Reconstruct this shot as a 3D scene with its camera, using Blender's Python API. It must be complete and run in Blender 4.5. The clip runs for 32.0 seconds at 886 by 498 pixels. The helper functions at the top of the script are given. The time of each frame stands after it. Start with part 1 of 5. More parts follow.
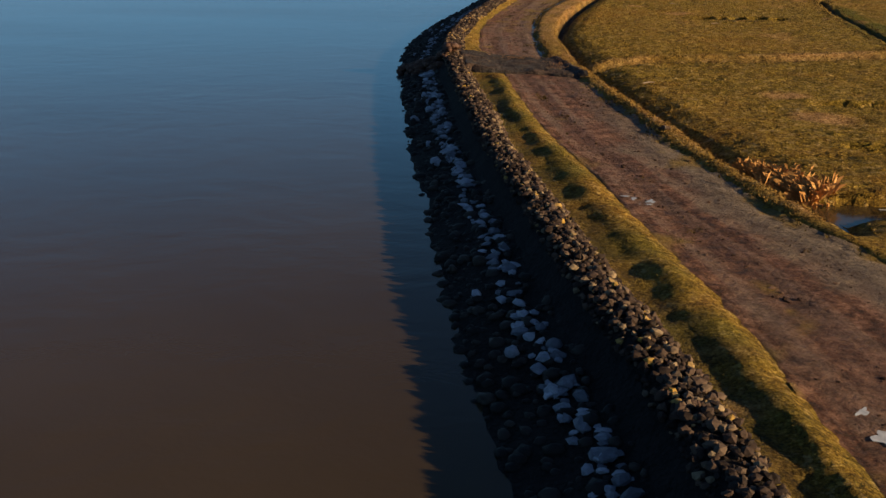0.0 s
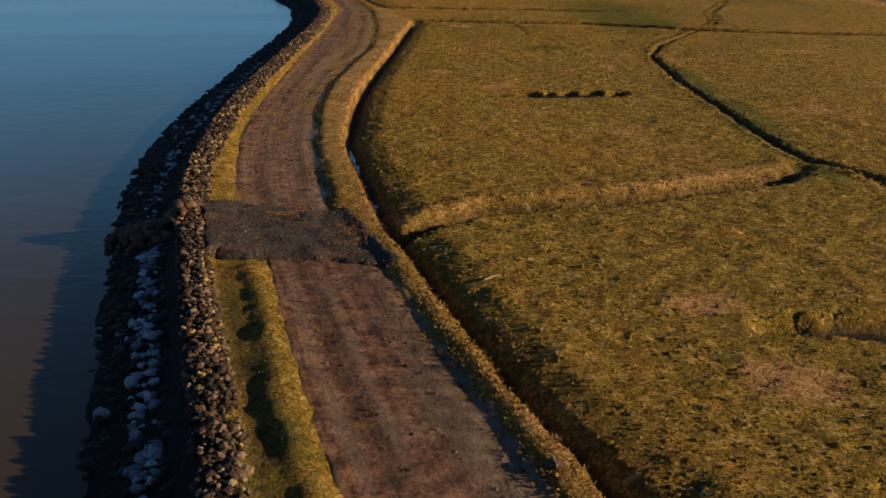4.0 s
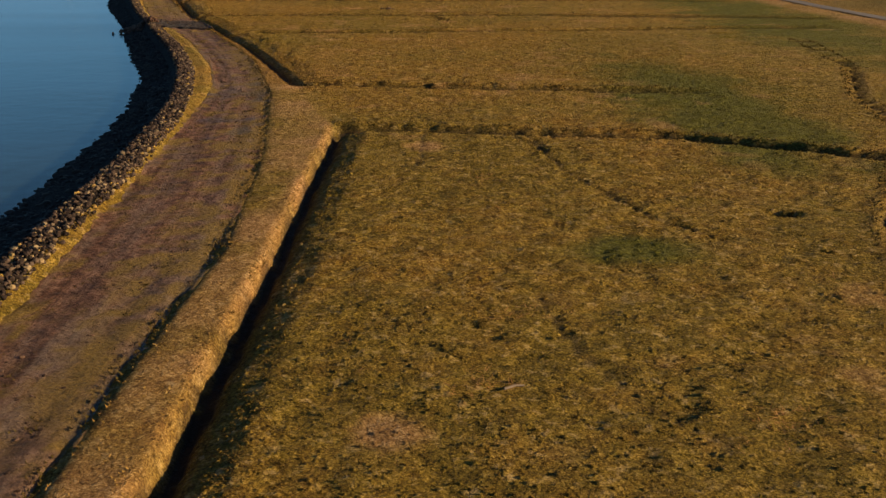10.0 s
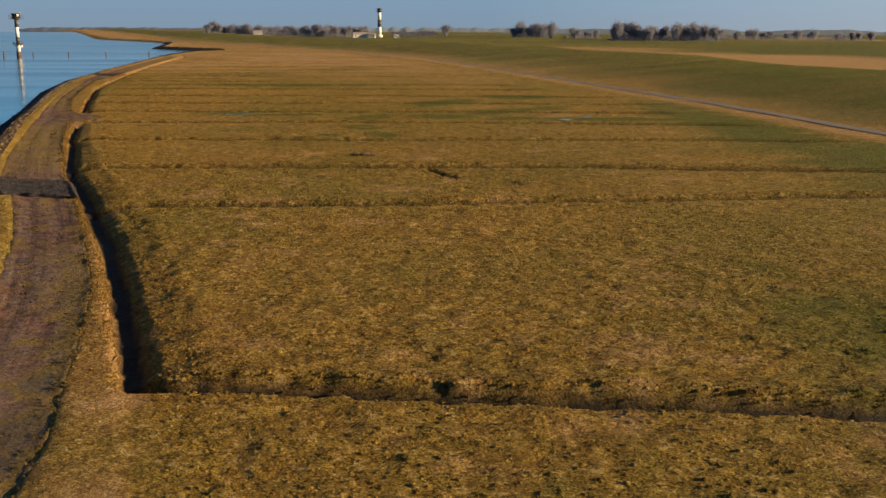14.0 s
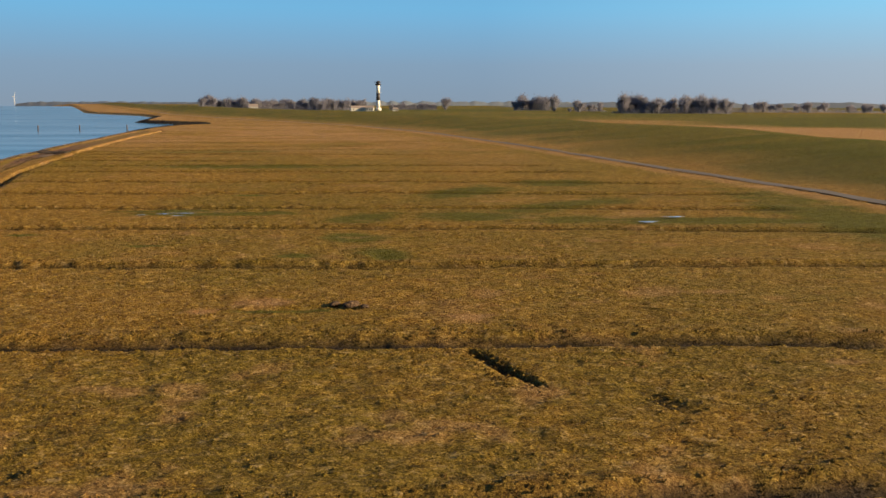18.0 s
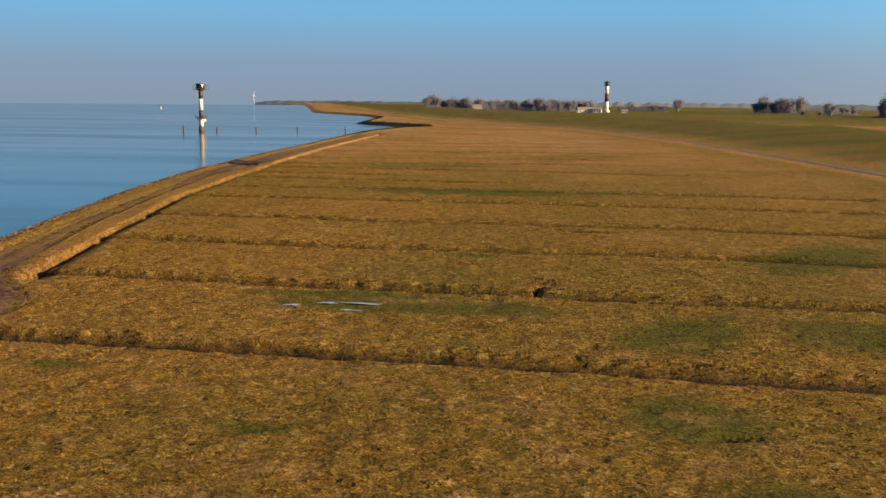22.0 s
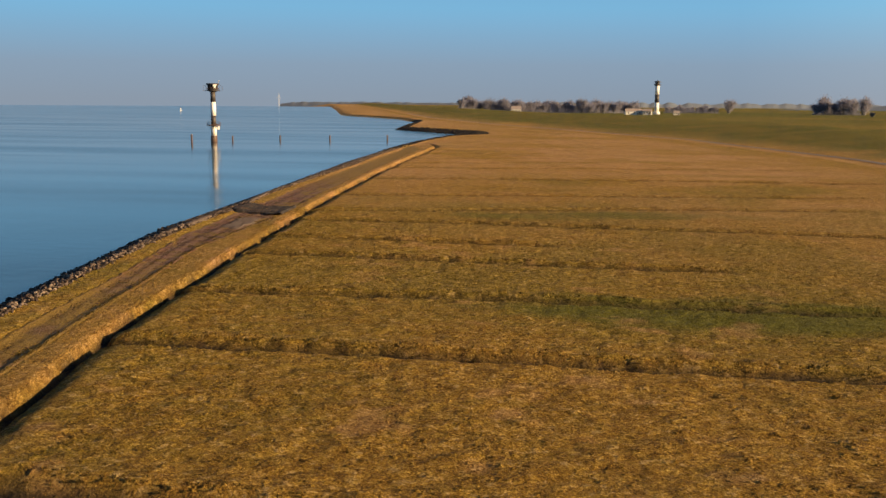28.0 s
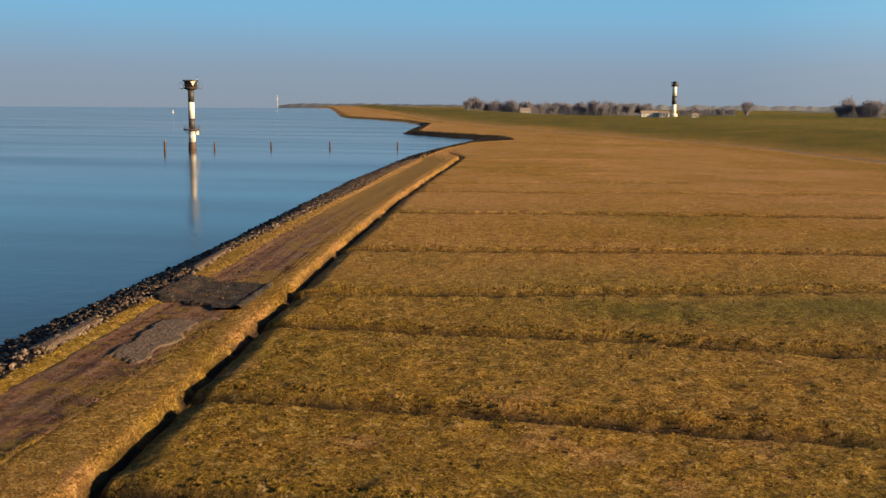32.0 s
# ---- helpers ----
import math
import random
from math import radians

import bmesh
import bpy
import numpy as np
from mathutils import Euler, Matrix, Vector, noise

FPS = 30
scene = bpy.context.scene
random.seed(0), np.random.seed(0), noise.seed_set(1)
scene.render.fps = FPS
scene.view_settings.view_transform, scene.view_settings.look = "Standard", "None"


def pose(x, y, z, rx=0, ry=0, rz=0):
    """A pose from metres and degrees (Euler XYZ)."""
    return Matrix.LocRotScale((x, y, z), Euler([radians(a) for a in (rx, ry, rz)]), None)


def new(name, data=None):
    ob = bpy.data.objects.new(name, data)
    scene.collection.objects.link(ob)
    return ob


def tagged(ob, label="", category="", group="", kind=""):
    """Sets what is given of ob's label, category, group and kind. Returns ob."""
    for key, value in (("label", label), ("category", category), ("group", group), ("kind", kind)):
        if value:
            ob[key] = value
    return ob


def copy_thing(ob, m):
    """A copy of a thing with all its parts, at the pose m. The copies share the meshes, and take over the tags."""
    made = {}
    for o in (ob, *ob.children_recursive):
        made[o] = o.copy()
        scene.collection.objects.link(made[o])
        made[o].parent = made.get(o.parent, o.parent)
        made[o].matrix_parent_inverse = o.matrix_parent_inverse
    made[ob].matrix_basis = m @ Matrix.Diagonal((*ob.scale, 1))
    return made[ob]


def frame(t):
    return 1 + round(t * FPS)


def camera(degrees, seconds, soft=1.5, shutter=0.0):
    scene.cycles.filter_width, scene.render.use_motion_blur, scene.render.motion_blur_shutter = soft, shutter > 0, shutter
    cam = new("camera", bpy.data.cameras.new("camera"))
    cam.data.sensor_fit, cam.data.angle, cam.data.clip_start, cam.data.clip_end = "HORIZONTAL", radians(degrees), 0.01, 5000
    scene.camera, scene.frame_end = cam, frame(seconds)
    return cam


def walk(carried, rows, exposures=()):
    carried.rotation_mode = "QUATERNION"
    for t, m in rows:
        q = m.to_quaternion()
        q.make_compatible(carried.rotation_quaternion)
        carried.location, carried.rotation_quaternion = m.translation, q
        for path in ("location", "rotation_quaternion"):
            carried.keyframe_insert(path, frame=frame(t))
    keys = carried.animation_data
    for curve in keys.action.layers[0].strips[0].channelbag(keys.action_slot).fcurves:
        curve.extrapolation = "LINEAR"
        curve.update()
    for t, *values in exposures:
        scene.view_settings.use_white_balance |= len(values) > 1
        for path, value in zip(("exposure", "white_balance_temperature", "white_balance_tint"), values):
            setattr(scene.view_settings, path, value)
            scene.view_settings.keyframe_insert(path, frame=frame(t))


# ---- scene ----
cam = camera(48.2, 32.0)
METRES, EYE, TILT, LEAN, TURN = 405.41, 14.4, 0.0, 0.0, 1.7
ROWS = [
    (0.0, 0.0049, -0.0391, -0.0065, 10.55, -18.92, -0.03),
    (0.5, 0.0037, -0.0327, -0.0059, 7.31, -18.84, 0.00),
    (1.0, 0.0026, -0.0256, -0.0047, 4.85, -18.82, 0.08),
    (1.5, 0.0018, -0.0174, -0.0030, 2.51, -18.89, 0.14),
    (2.0, 0.0013, -0.0083, -0.0010, 0.90, -18.98, 0.13),
    (2.5, 0.0008, 0.0013, 0.0010, -0.02, -18.98, 0.10),
    (3.0, 0.0004, 0.0118, 0.0026, -0.66, -18.95, 0.08),
    (3.5, 0.0004, 0.0223, 0.0040, -1.05, -18.98, 0.08),
    (5.5, 0.0007, 0.0734, 0.0045, -2.29, -18.92, 0.0),
    (6.0, 0.001, 0.0877, 0.0045, -2.53, -18.96, 0.02),
    (6.5, 0.0015, 0.1024, 0.0045, -2.75, -18.96, 0.01),
    (7.0, 0.002, 0.1174, 0.0046, -2.95, -18.98, 0.01),
    (7.5, 0.0025, 0.1331, 0.0049, -3.17, -19.03, -0.01),
    (8.0, 0.0031, 0.1492, 0.0052, -3.36, -19.08, -0.01),
    (8.5, 0.0037, 0.1659, 0.0053, -3.58, -19.15, -0.01),
    (9.0, 0.0044, 0.183, 0.0054, -3.71, -19.13, -0.02),
    (9.5, 0.005, 0.2006, 0.0054, -3.91, -19.07, -0.06),
    (10.0, 0.0056, 0.2185, 0.0054, -4.07, -18.98, -0.06),
    (10.5, 0.0064, 0.2365, 0.0052, -4.2, -18.87, -0.05),
    (11.0, 0.0071, 0.2547, 0.005, -4.36, -18.72, -0.09),
    (11.5, 0.0077, 0.2728, 0.0048, -4.55, -18.37, -0.19),
    (12.0, 0.0085, 0.2909, 0.0045, -4.67, -17.34, -0.21),
    (12.5, 0.0091, 0.309, 0.0039, -4.78, -16.17, -0.28),
    (13.0, 0.0097, 0.327, 0.0033, -4.87, -14.98, -0.28),
    (13.5, 0.0101, 0.3446, 0.0025, -4.94, -13.84, -0.27),
    (14.0, 0.0105, 0.3621, 0.0015, -5.0, -12.64, -0.25),
    (14.5, 0.0109, 0.3792, 0.0004, -5.06, -11.45, -0.26),
    (15.0, 0.0112, 0.396, -0.0008, -5.11, -10.28, -0.23),
    (15.5, 0.0116, 0.4127, -0.0016, -5.14, -9.1, -0.21),
    (17.5, 0.0136, 0.4775, -0.0021, -5.23, -8.5, -0.15),
    (18.0, 0.0139, 0.4935, -0.0019, -5.12, -8.5, -0.15),
    (18.5, 0.014, 0.5098, -0.0016, -4.8, -8.49, -0.17),
    (19.0, 0.0137, 0.5261, -0.0014, -3.03, -8.49, -0.19),
    (19.5, 0.0129, 0.5429, -0.0011, 0.91, -8.52, -0.32),
    (20.0, 0.0117, 0.5597, -0.0009, 4.05, -8.54, -0.4),
    (20.5, 0.0095, 0.5768, -0.0007, 5.58, -8.55, -0.44),
    (21.0, 0.0066, 0.5937, -0.0007, 6.49, -8.53, -0.44),
    (21.5, 0.003, 0.6107, -0.0005, 7.08, -8.54, -0.49),
    (22.0, -0.0011, 0.6276, -0.0002, 7.54, -8.55, -0.5),
    (22.5, -0.0056, 0.6443, -0.0001, 7.88, -8.53, -0.48),
    (23.0, -0.0106, 0.6609, 0.0, 8.11, -8.54, -0.5),
    (23.5, -0.0157, 0.6773, 0.0001, 8.32, -8.53, -0.45),
    (24.0, -0.0212, 0.6935, 0.0002, 8.49, -8.53, -0.47),
    (24.5, -0.0268, 0.7099, 0.0003, 8.63, -8.53, -0.46),
    (25.0, -0.0327, 0.7265, 0.0006, 8.74, -8.54, -0.48),
    (25.5, -0.0386, 0.7435, 0.001, 8.81, -8.55, -0.53),
    (26.0, -0.0446, 0.7609, 0.0013, 8.87, -8.57, -0.56),
    (26.5, -0.0504, 0.7787, 0.0016, 8.93, -8.56, -0.58),
    (28.5, -0.0729, 0.8523, 0.0015, 8.92, -8.5, -0.34),
    (29.0, -0.0784, 0.8708, 0.0014, 8.91, -8.48, -0.34),
    (29.5, -0.0837, 0.8892, 0.0012, 8.89, -8.49, -0.38),
    (30.0, -0.0888, 0.9077, 0.0009, 8.88, -8.46, -0.36),
    (30.5, -0.0939, 0.9264, 0.0007, 8.88, -8.45, -0.42),
    (31.0, -0.099, 0.9449, 0.0004, 8.88, -8.44, -0.45),
    (31.5, -0.1039, 0.9634, 0.0001, 8.89, -8.42, -0.44),
    (32.0, -0.1089, 0.9818, -0.0, 8.89, -8.41, -0.44),
]
walk(cam, [(t, pose(0, 0, EYE, TILT, LEAN, TURN) @ pose(METRES * x, METRES * y, METRES * z, 90 + pitch, roll, yaw)) for t, x, y, z, yaw, pitch, roll in ROWS],
     [(0.0, 0.74, 6500, 10), (6.0, 0.70, 6500, 8), (12.0, 0.86, 6350, 6), (15.0, 0.96, 6150, 2), (18.0, 1.02, 6350, 5), (22.0, 1.02, 6550, 8), (32.0, 1.02, 6950, 10)])

# ---- world, sun, exposure ----
SUN_EL, SUN_AZ = 16.0, 102.0          # degrees; azimuth clockwise from +y
world = bpy.data.worlds.new("world")
scene.world = world
world.use_nodes = True
wn, wl = world.node_tree.nodes, world.node_tree.links
wn.clear()
w_out = wn.new("ShaderNodeOutputWorld")
w_bg = wn.new("ShaderNodeBackground")
w_sky = wn.new("ShaderNodeTexSky")
w_sky.sky_type = "NISHITA"
w_sky.sun_disc = False
w_sky.sun_elevation = radians(SUN_EL)
w_sky.sun_rotation = radians(SUN_AZ)
w_sky.air_density, w_sky.dust_density, w_sky.ozone_density = 1.0, 0.6, 3.0
w_co = wn.new("ShaderNodeTexCoord")
w_sep = wn.new("ShaderNodeSeparateXYZ")
w_haze = wn.new("ShaderNodeValToRGB")
w_fac = wn.new("ShaderNodeMapRange")
w_mix = wn.new("ShaderNodeMix")
w_mix.data_type = "RGBA"
wl.new(w_co.outputs["Generated"], w_sep.inputs[0])
wl.new(w_sep.outputs["Z"], w_haze.inputs[0])
wl.new(w_sep.outputs["Z"], w_fac.inputs["Value"])
w_fac.inputs["From Min"].default_value, w_fac.inputs["From Max"].default_value = 0.08, 0.35
el = w_haze.color_ramp.elements
# winter haze over the horizon, clearing to blue
el[0].position, el[0].color = 0.0, (1.46, 1.86, 2.42, 1)
el[1].position, el[1].color = 0.20, (0.80, 2.5, 4.6, 1)
e = el.new(0.035); e.color = (1.42, 2.04, 2.82, 1)
e = el.new(0.09); e.color = (1.10, 2.70, 4.3, 1)
wl.new(w_fac.outputs[0], w_mix.inputs[0])
# haze glows paler towards the sun
w_side = wn.new("ShaderNodeMapRange")
w_side.inputs["From Min"].default_value, w_side.inputs["From Max"].default_value = 0.10, 0.60
wl.new(w_sep.outputs["X"], w_side.inputs["Value"])
w_glow = wn.new("ShaderNodeMix")
w_glow.data_type, w_glow.blend_type = "RGBA", "MULTIPLY"
w_glow.inputs[7].default_value = (1.75, 1.45, 1.25, 1)
wl.new(w_side.outputs[0], w_glow.inputs[0])
wl.new(w_haze.outputs[0], w_glow.inputs[6])
wl.new(w_glow.outputs[2], w_mix.inputs[6])
w_dim = wn.new("ShaderNodeMix")
w_dim.data_type, w_dim.blend_type = "RGBA", "MULTIPLY"
w_dim.inputs[0].default_value = 1.0
w_dim.inputs[7].default_value = (0.36, 0.41, 0.47, 1)
wl.new(w_sky.outputs[0], w_dim.inputs[6])
wl.new(w_dim.outputs[2], w_mix.inputs[7])
wl.new(w_mix.outputs[2], w_bg.inputs[0])
w_bg.inputs[1].default_value = 0.085
wl.new(w_bg.outputs[0], w_out.inputs[0])

sun = new("sun", bpy.data.lights.new("sun", "SUN"))
sun.data.energy, sun.data.angle, sun.data.color = 5.0, radians(0.6), (1.0, 0.70, 0.38)
_a, _e = radians(SUN_AZ), radians(SUN_EL)
SUN_DIR = Vector((math.sin(_a) * math.cos(_e), math.cos(_a) * math.cos(_e), math.sin(_e)))
sun.rotation_euler = SUN_DIR.to_track_quat("Z", "Y").to_euler()


# ---- materials ----
def nodes_of(name):
    m = bpy.data.materials.new(name)
    m.use_nodes = True
    nt = m.node_tree
    b = nt.nodes["Principled BSDF"]
    return m, nt.nodes, nt.links, b


def tex(n, l, kind, scale, co=None, detail=4.0, rough=0.55, **kw):
    t = n.new(kind)
    t.inputs["Scale"].default_value = scale
    if kind == "ShaderNodeTexNoise":
        t.inputs["Detail"].default_value = detail
        t.inputs["Roughness"].default_value = rough
    for k, v in kw.items():
        t.inputs[k].default_value = v
    if co is not None:
        l.new(co, t.inputs["Vector"])
    return t


def ramp(n, l, src, stops):
    r = n.new("ShaderNodeValToRGB")
    e = r.color_ramp.elements
    e[0].position, e[0].color = stops[0][0], (*stops[0][1], 1)
    e[1].position, e[1].color = stops[-1][0], (*stops[-1][1], 1)
    for p, c in stops[1:-1]:
        e.new(p).color = (*c, 1)
    l.new(src, r.inputs[0])
    return r.outputs[0]


def grey(a, b):
    return [(a, (0, 0, 0)), (b, (1, 1, 1))]


def mix(n, l, fac, a, b, mode="MIX"):
    m = n.new("ShaderNodeMix")
    m.data_type, m.blend_type = "RGBA", mode
    for s, v in ((0, fac), (6, a), (7, b)):
        if isinstance(v, (int, float)):
            m.inputs[s].default_value = v
        elif isinstance(v, tuple):
            m.inputs[s].default_value = (*v, 1)
        else:
            l.new(v, m.inputs[s])
    return m.outputs[2]


def bump(n, l, b, heights):
    """heights: (socket, strength, distance), chained into the normal of b."""
    last = None
    for h, s, d in heights:
        k = n.new("ShaderNodeBump")
        k.inputs["Strength"].default_value, k.inputs["Distance"].default_value = s, d
        l.new(h, k.inputs["Height"])
        if last is not None:
            l.new(last, k.inputs["Normal"])
        last = k.outputs[0]
    l.new(last, b.inputs["Normal"])


def attr(n, name):
    a = n.new("ShaderNodeAttribute")
    a.attribute_name = name
    return a.outputs["Fac"]


def position(n):
    return n.new("ShaderNodeNewGeometry").outputs["Position"]


def mapped(n, l, co, scale=(1, 1, 1), turn=0.0):
    m = n.new("ShaderNodeMapping")
    m.inputs["Scale"].default_value = scale
    m.inputs["Rotation"].default_value = (0, 0, radians(turn))
    l.new(co, m.inputs["Vector"])
    return m.outputs[0]


def plain(name, color, rough=0.7, metal=0.0, vary=0.25, scale=6.0, bump_d=0.01):
    m, n, l, b = nodes_of(name)
    co = position(n)
    a = tex(n, l, "ShaderNodeTexNoise", scale, co, 5)
    c = tex(n, l, "ShaderNodeTexNoise", scale * 0.13, co, 3)
    dark = tuple(x * (1 - vary) for x in color)
    lite = tuple(min(1, x * (1 + vary)) for x in color)
    col = mix(n, l, c.outputs[0], ramp(n, l, a.outputs[0], [(0.3, dark), (0.7, lite)]), color)
    l.new(col, b.inputs["Base Color"])
    b.inputs["Roughness"].default_value, b.inputs["Metallic"].default_value = rough, metal
    bump(n, l, b, [(a.outputs[0], 0.5, bump_d)])
    return m


def grass_material():
    m, n, l, b = nodes_of("marsh_grass")
    co = position(n)
    big = tex(n, l, "ShaderNodeTexNoise", 0.035, co, 5, 0.6)
    mid = tex(n, l, "ShaderNodeTexNoise", 0.5, co, 5, 0.65)
    tuft = tex(n, l, "ShaderNodeTexNoise", 1.5, co, 4, 0.62)
    fine = tex(n, l, "ShaderNodeTexNoise", 11.0, mapped(n, l, co, (1, 1.3, 1), 25), 4, 0.75)
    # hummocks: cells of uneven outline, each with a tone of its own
    warp = n.new("ShaderNodeVectorMath")
    warp.operation = "MULTIPLY_ADD"
    shift = tex(n, l, "ShaderNodeTexNoise", 2.2, co, 3, 0.7)
    l.new(shift.outputs["Color"], warp.inputs[0])
    warp.inputs[1].default_value = (0.55, 0.55, 0.55)
    l.new(co, warp.inputs[2])
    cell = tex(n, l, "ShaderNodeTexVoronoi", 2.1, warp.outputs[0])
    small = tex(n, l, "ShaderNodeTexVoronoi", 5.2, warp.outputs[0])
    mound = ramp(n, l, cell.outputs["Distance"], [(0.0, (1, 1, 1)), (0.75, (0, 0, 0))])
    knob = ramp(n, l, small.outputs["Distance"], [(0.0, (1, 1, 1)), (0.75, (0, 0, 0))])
    tone = n.new("ShaderNodeSeparateColor")
    l.new(small.outputs["Color"], tone.inputs[0])
    tone_c = n.new("ShaderNodeSeparateColor")
    l.new(cell.outputs["Color"], tone_c.inputs[0])
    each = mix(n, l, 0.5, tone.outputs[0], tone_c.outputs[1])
    # knob paints gaps between tussocks dark: thatch and crevice shade in one colour
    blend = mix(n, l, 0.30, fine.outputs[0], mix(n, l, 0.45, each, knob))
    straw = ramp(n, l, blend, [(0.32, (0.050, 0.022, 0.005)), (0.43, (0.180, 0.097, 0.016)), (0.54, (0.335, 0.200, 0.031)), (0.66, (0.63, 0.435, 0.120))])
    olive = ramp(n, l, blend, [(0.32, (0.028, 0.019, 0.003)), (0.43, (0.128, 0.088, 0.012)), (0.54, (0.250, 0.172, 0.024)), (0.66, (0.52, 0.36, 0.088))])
    where = mix(n, l, 0.40, big.outputs[0], mid.outputs[0])
    lean = n.new("ShaderNodeMath")
    lean.operation = "MULTIPLY_ADD"
    l.new(attr(n, "warm"), lean.inputs[0])
    lean.inputs[1].default_value = 0.19
    l.new(where, lean.inputs[2])
    pick = ramp(n, l, lean.outputs[0], grey(0.46, 0.62))
    col = mix(n, l, pick, olive, straw)
    # bleached heads of single tussocks, in drifts
    drift = ramp(n, l, tuft.outputs[0], grey(0.50, 0.66))
    heads = mix(n, l, 1.0, drift, ramp(n, l, each, grey(0.52, 0.72)), "MULTIPLY")
    col = mix(n, l, heads, col, mix(n, l, 0.42, col, (0.62, 0.46, 0.25)))
    green = ramp(n, l, blend, [(0.32, (0.040, 0.046, 0.005)), (0.62, (0.130, 0.138, 0.017))])
    col = mix(n, l, attr(n, "green"), col, green)
    # dead grass, its pale end raised to show low sun on the banks
    rust = ramp(n, l, blend, [(0.30, (0.14, 0.066, 0.022)), (0.48, (0.38, 0.21, 0.085)), (0.66, (0.66, 0.45, 0.24))])
    col = mix(n, l, attr(n, "dead"), col, rust)
    # mud darkened below its own tone to hold the shade of the ditches
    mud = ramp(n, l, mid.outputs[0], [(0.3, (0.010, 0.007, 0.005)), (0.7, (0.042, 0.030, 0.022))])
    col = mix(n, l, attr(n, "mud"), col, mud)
    l.new(col, b.inputs["Base Color"])
    rough = mix(n, l, attr(n, "mud"), (0.95, 0.95, 0.95), (0.75, 0.75, 0.75))
    l.new(rough, b.inputs["Roughness"])
    b.inputs["Specular IOR Level"].default_value = 0.15
    bump(n, l, b, [(tuft.outputs[0], 1.0, 0.28), (mound, 1.0, 0.12), (knob, 1.0, 0.07), (fine.outputs[0], 1.0, 0.10)])
    return m


def track_material():
    m, n, l, b = nodes_of("dirt_track")
    co = position(n)
    lane = n.new("ShaderNodeCombineXYZ")
    l.new(attr(n, "across"), lane.inputs[0])
    l.new(attr(n, "along"), lane.inputs[1])
    streak = tex(n, l, "ShaderNodeTexNoise", 1.0, mapped(n, l, lane.outputs[0], (9, 22, 1)), 4, 0.6)
    big = tex(n, l, "ShaderNodeTexNoise", 0.22, co, 5, 0.6)
    mid = tex(n, l, "ShaderNodeTexNoise", 1.1, co, 8, 0.78)
    fine = tex(n, l, "ShaderNodeTexNoise", 7, co, 5, 0.7)
    clod = tex(n, l, "ShaderNodeTexVoronoi", 3.5, co)
    both = mix(n, l, 0.35, mid.outputs[0], streak.outputs[0])
    base = ramp(n, l, both, [(0.40, (0.026, 0.011, 0.007)), (0.48, (0.122, 0.054, 0.031)), (0.56, (0.27, 0.145, 0.092))])
    greyish = ramp(n, l, both, [(0.38, (0.045, 0.028, 0.020)), (0.60, (0.24, 0.16, 0.115))])
    col = mix(n, l, ramp(n, l, mix(n, l, 0.6, big.outputs[0], streak.outputs[0]), grey(0.47, 0.60)), base, greyish)
    col = mix(n, l, ramp(n, l, fine.outputs[0], grey(0.52, 0.72)), col, mix(n, l, 0.6, col, (0.035, 0.020, 0.015)))
    silt = ramp(n, l, mid.outputs[0], [(0.36, (0.085, 0.062, 0.045)), (0.60, (0.235, 0.185, 0.135))])
    col = mix(n, l, attr(n, "silt"), col, silt)
    col = mix(n, l, attr(n, "wheel"), col, mix(n, l, 0.55, col, (0.075, 0.042, 0.034)))
    turf = ramp(n, l, fine.outputs[0], [(0.3, (0.085, 0.058, 0.010)), (0.7, (0.30, 0.19, 0.038))])
    col = mix(n, l, attr(n, "turf"), col, turf)
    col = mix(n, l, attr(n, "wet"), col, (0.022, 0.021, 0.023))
    l.new(col, b.inputs["Base Color"])
    l.new(mix(n, l, attr(n, "wet"), (0.85, 0.85, 0.85), (0.22, 0.22, 0.22)), b.inputs["Roughness"])
    b.inputs["Specular IOR Level"].default_value = 0.25
    bump(n, l, b, [(both, 1.0, 0.24), (clod.outputs[0], 0.8, 0.09), (fine.outputs[0], 1.0, 0.13)])
    return m


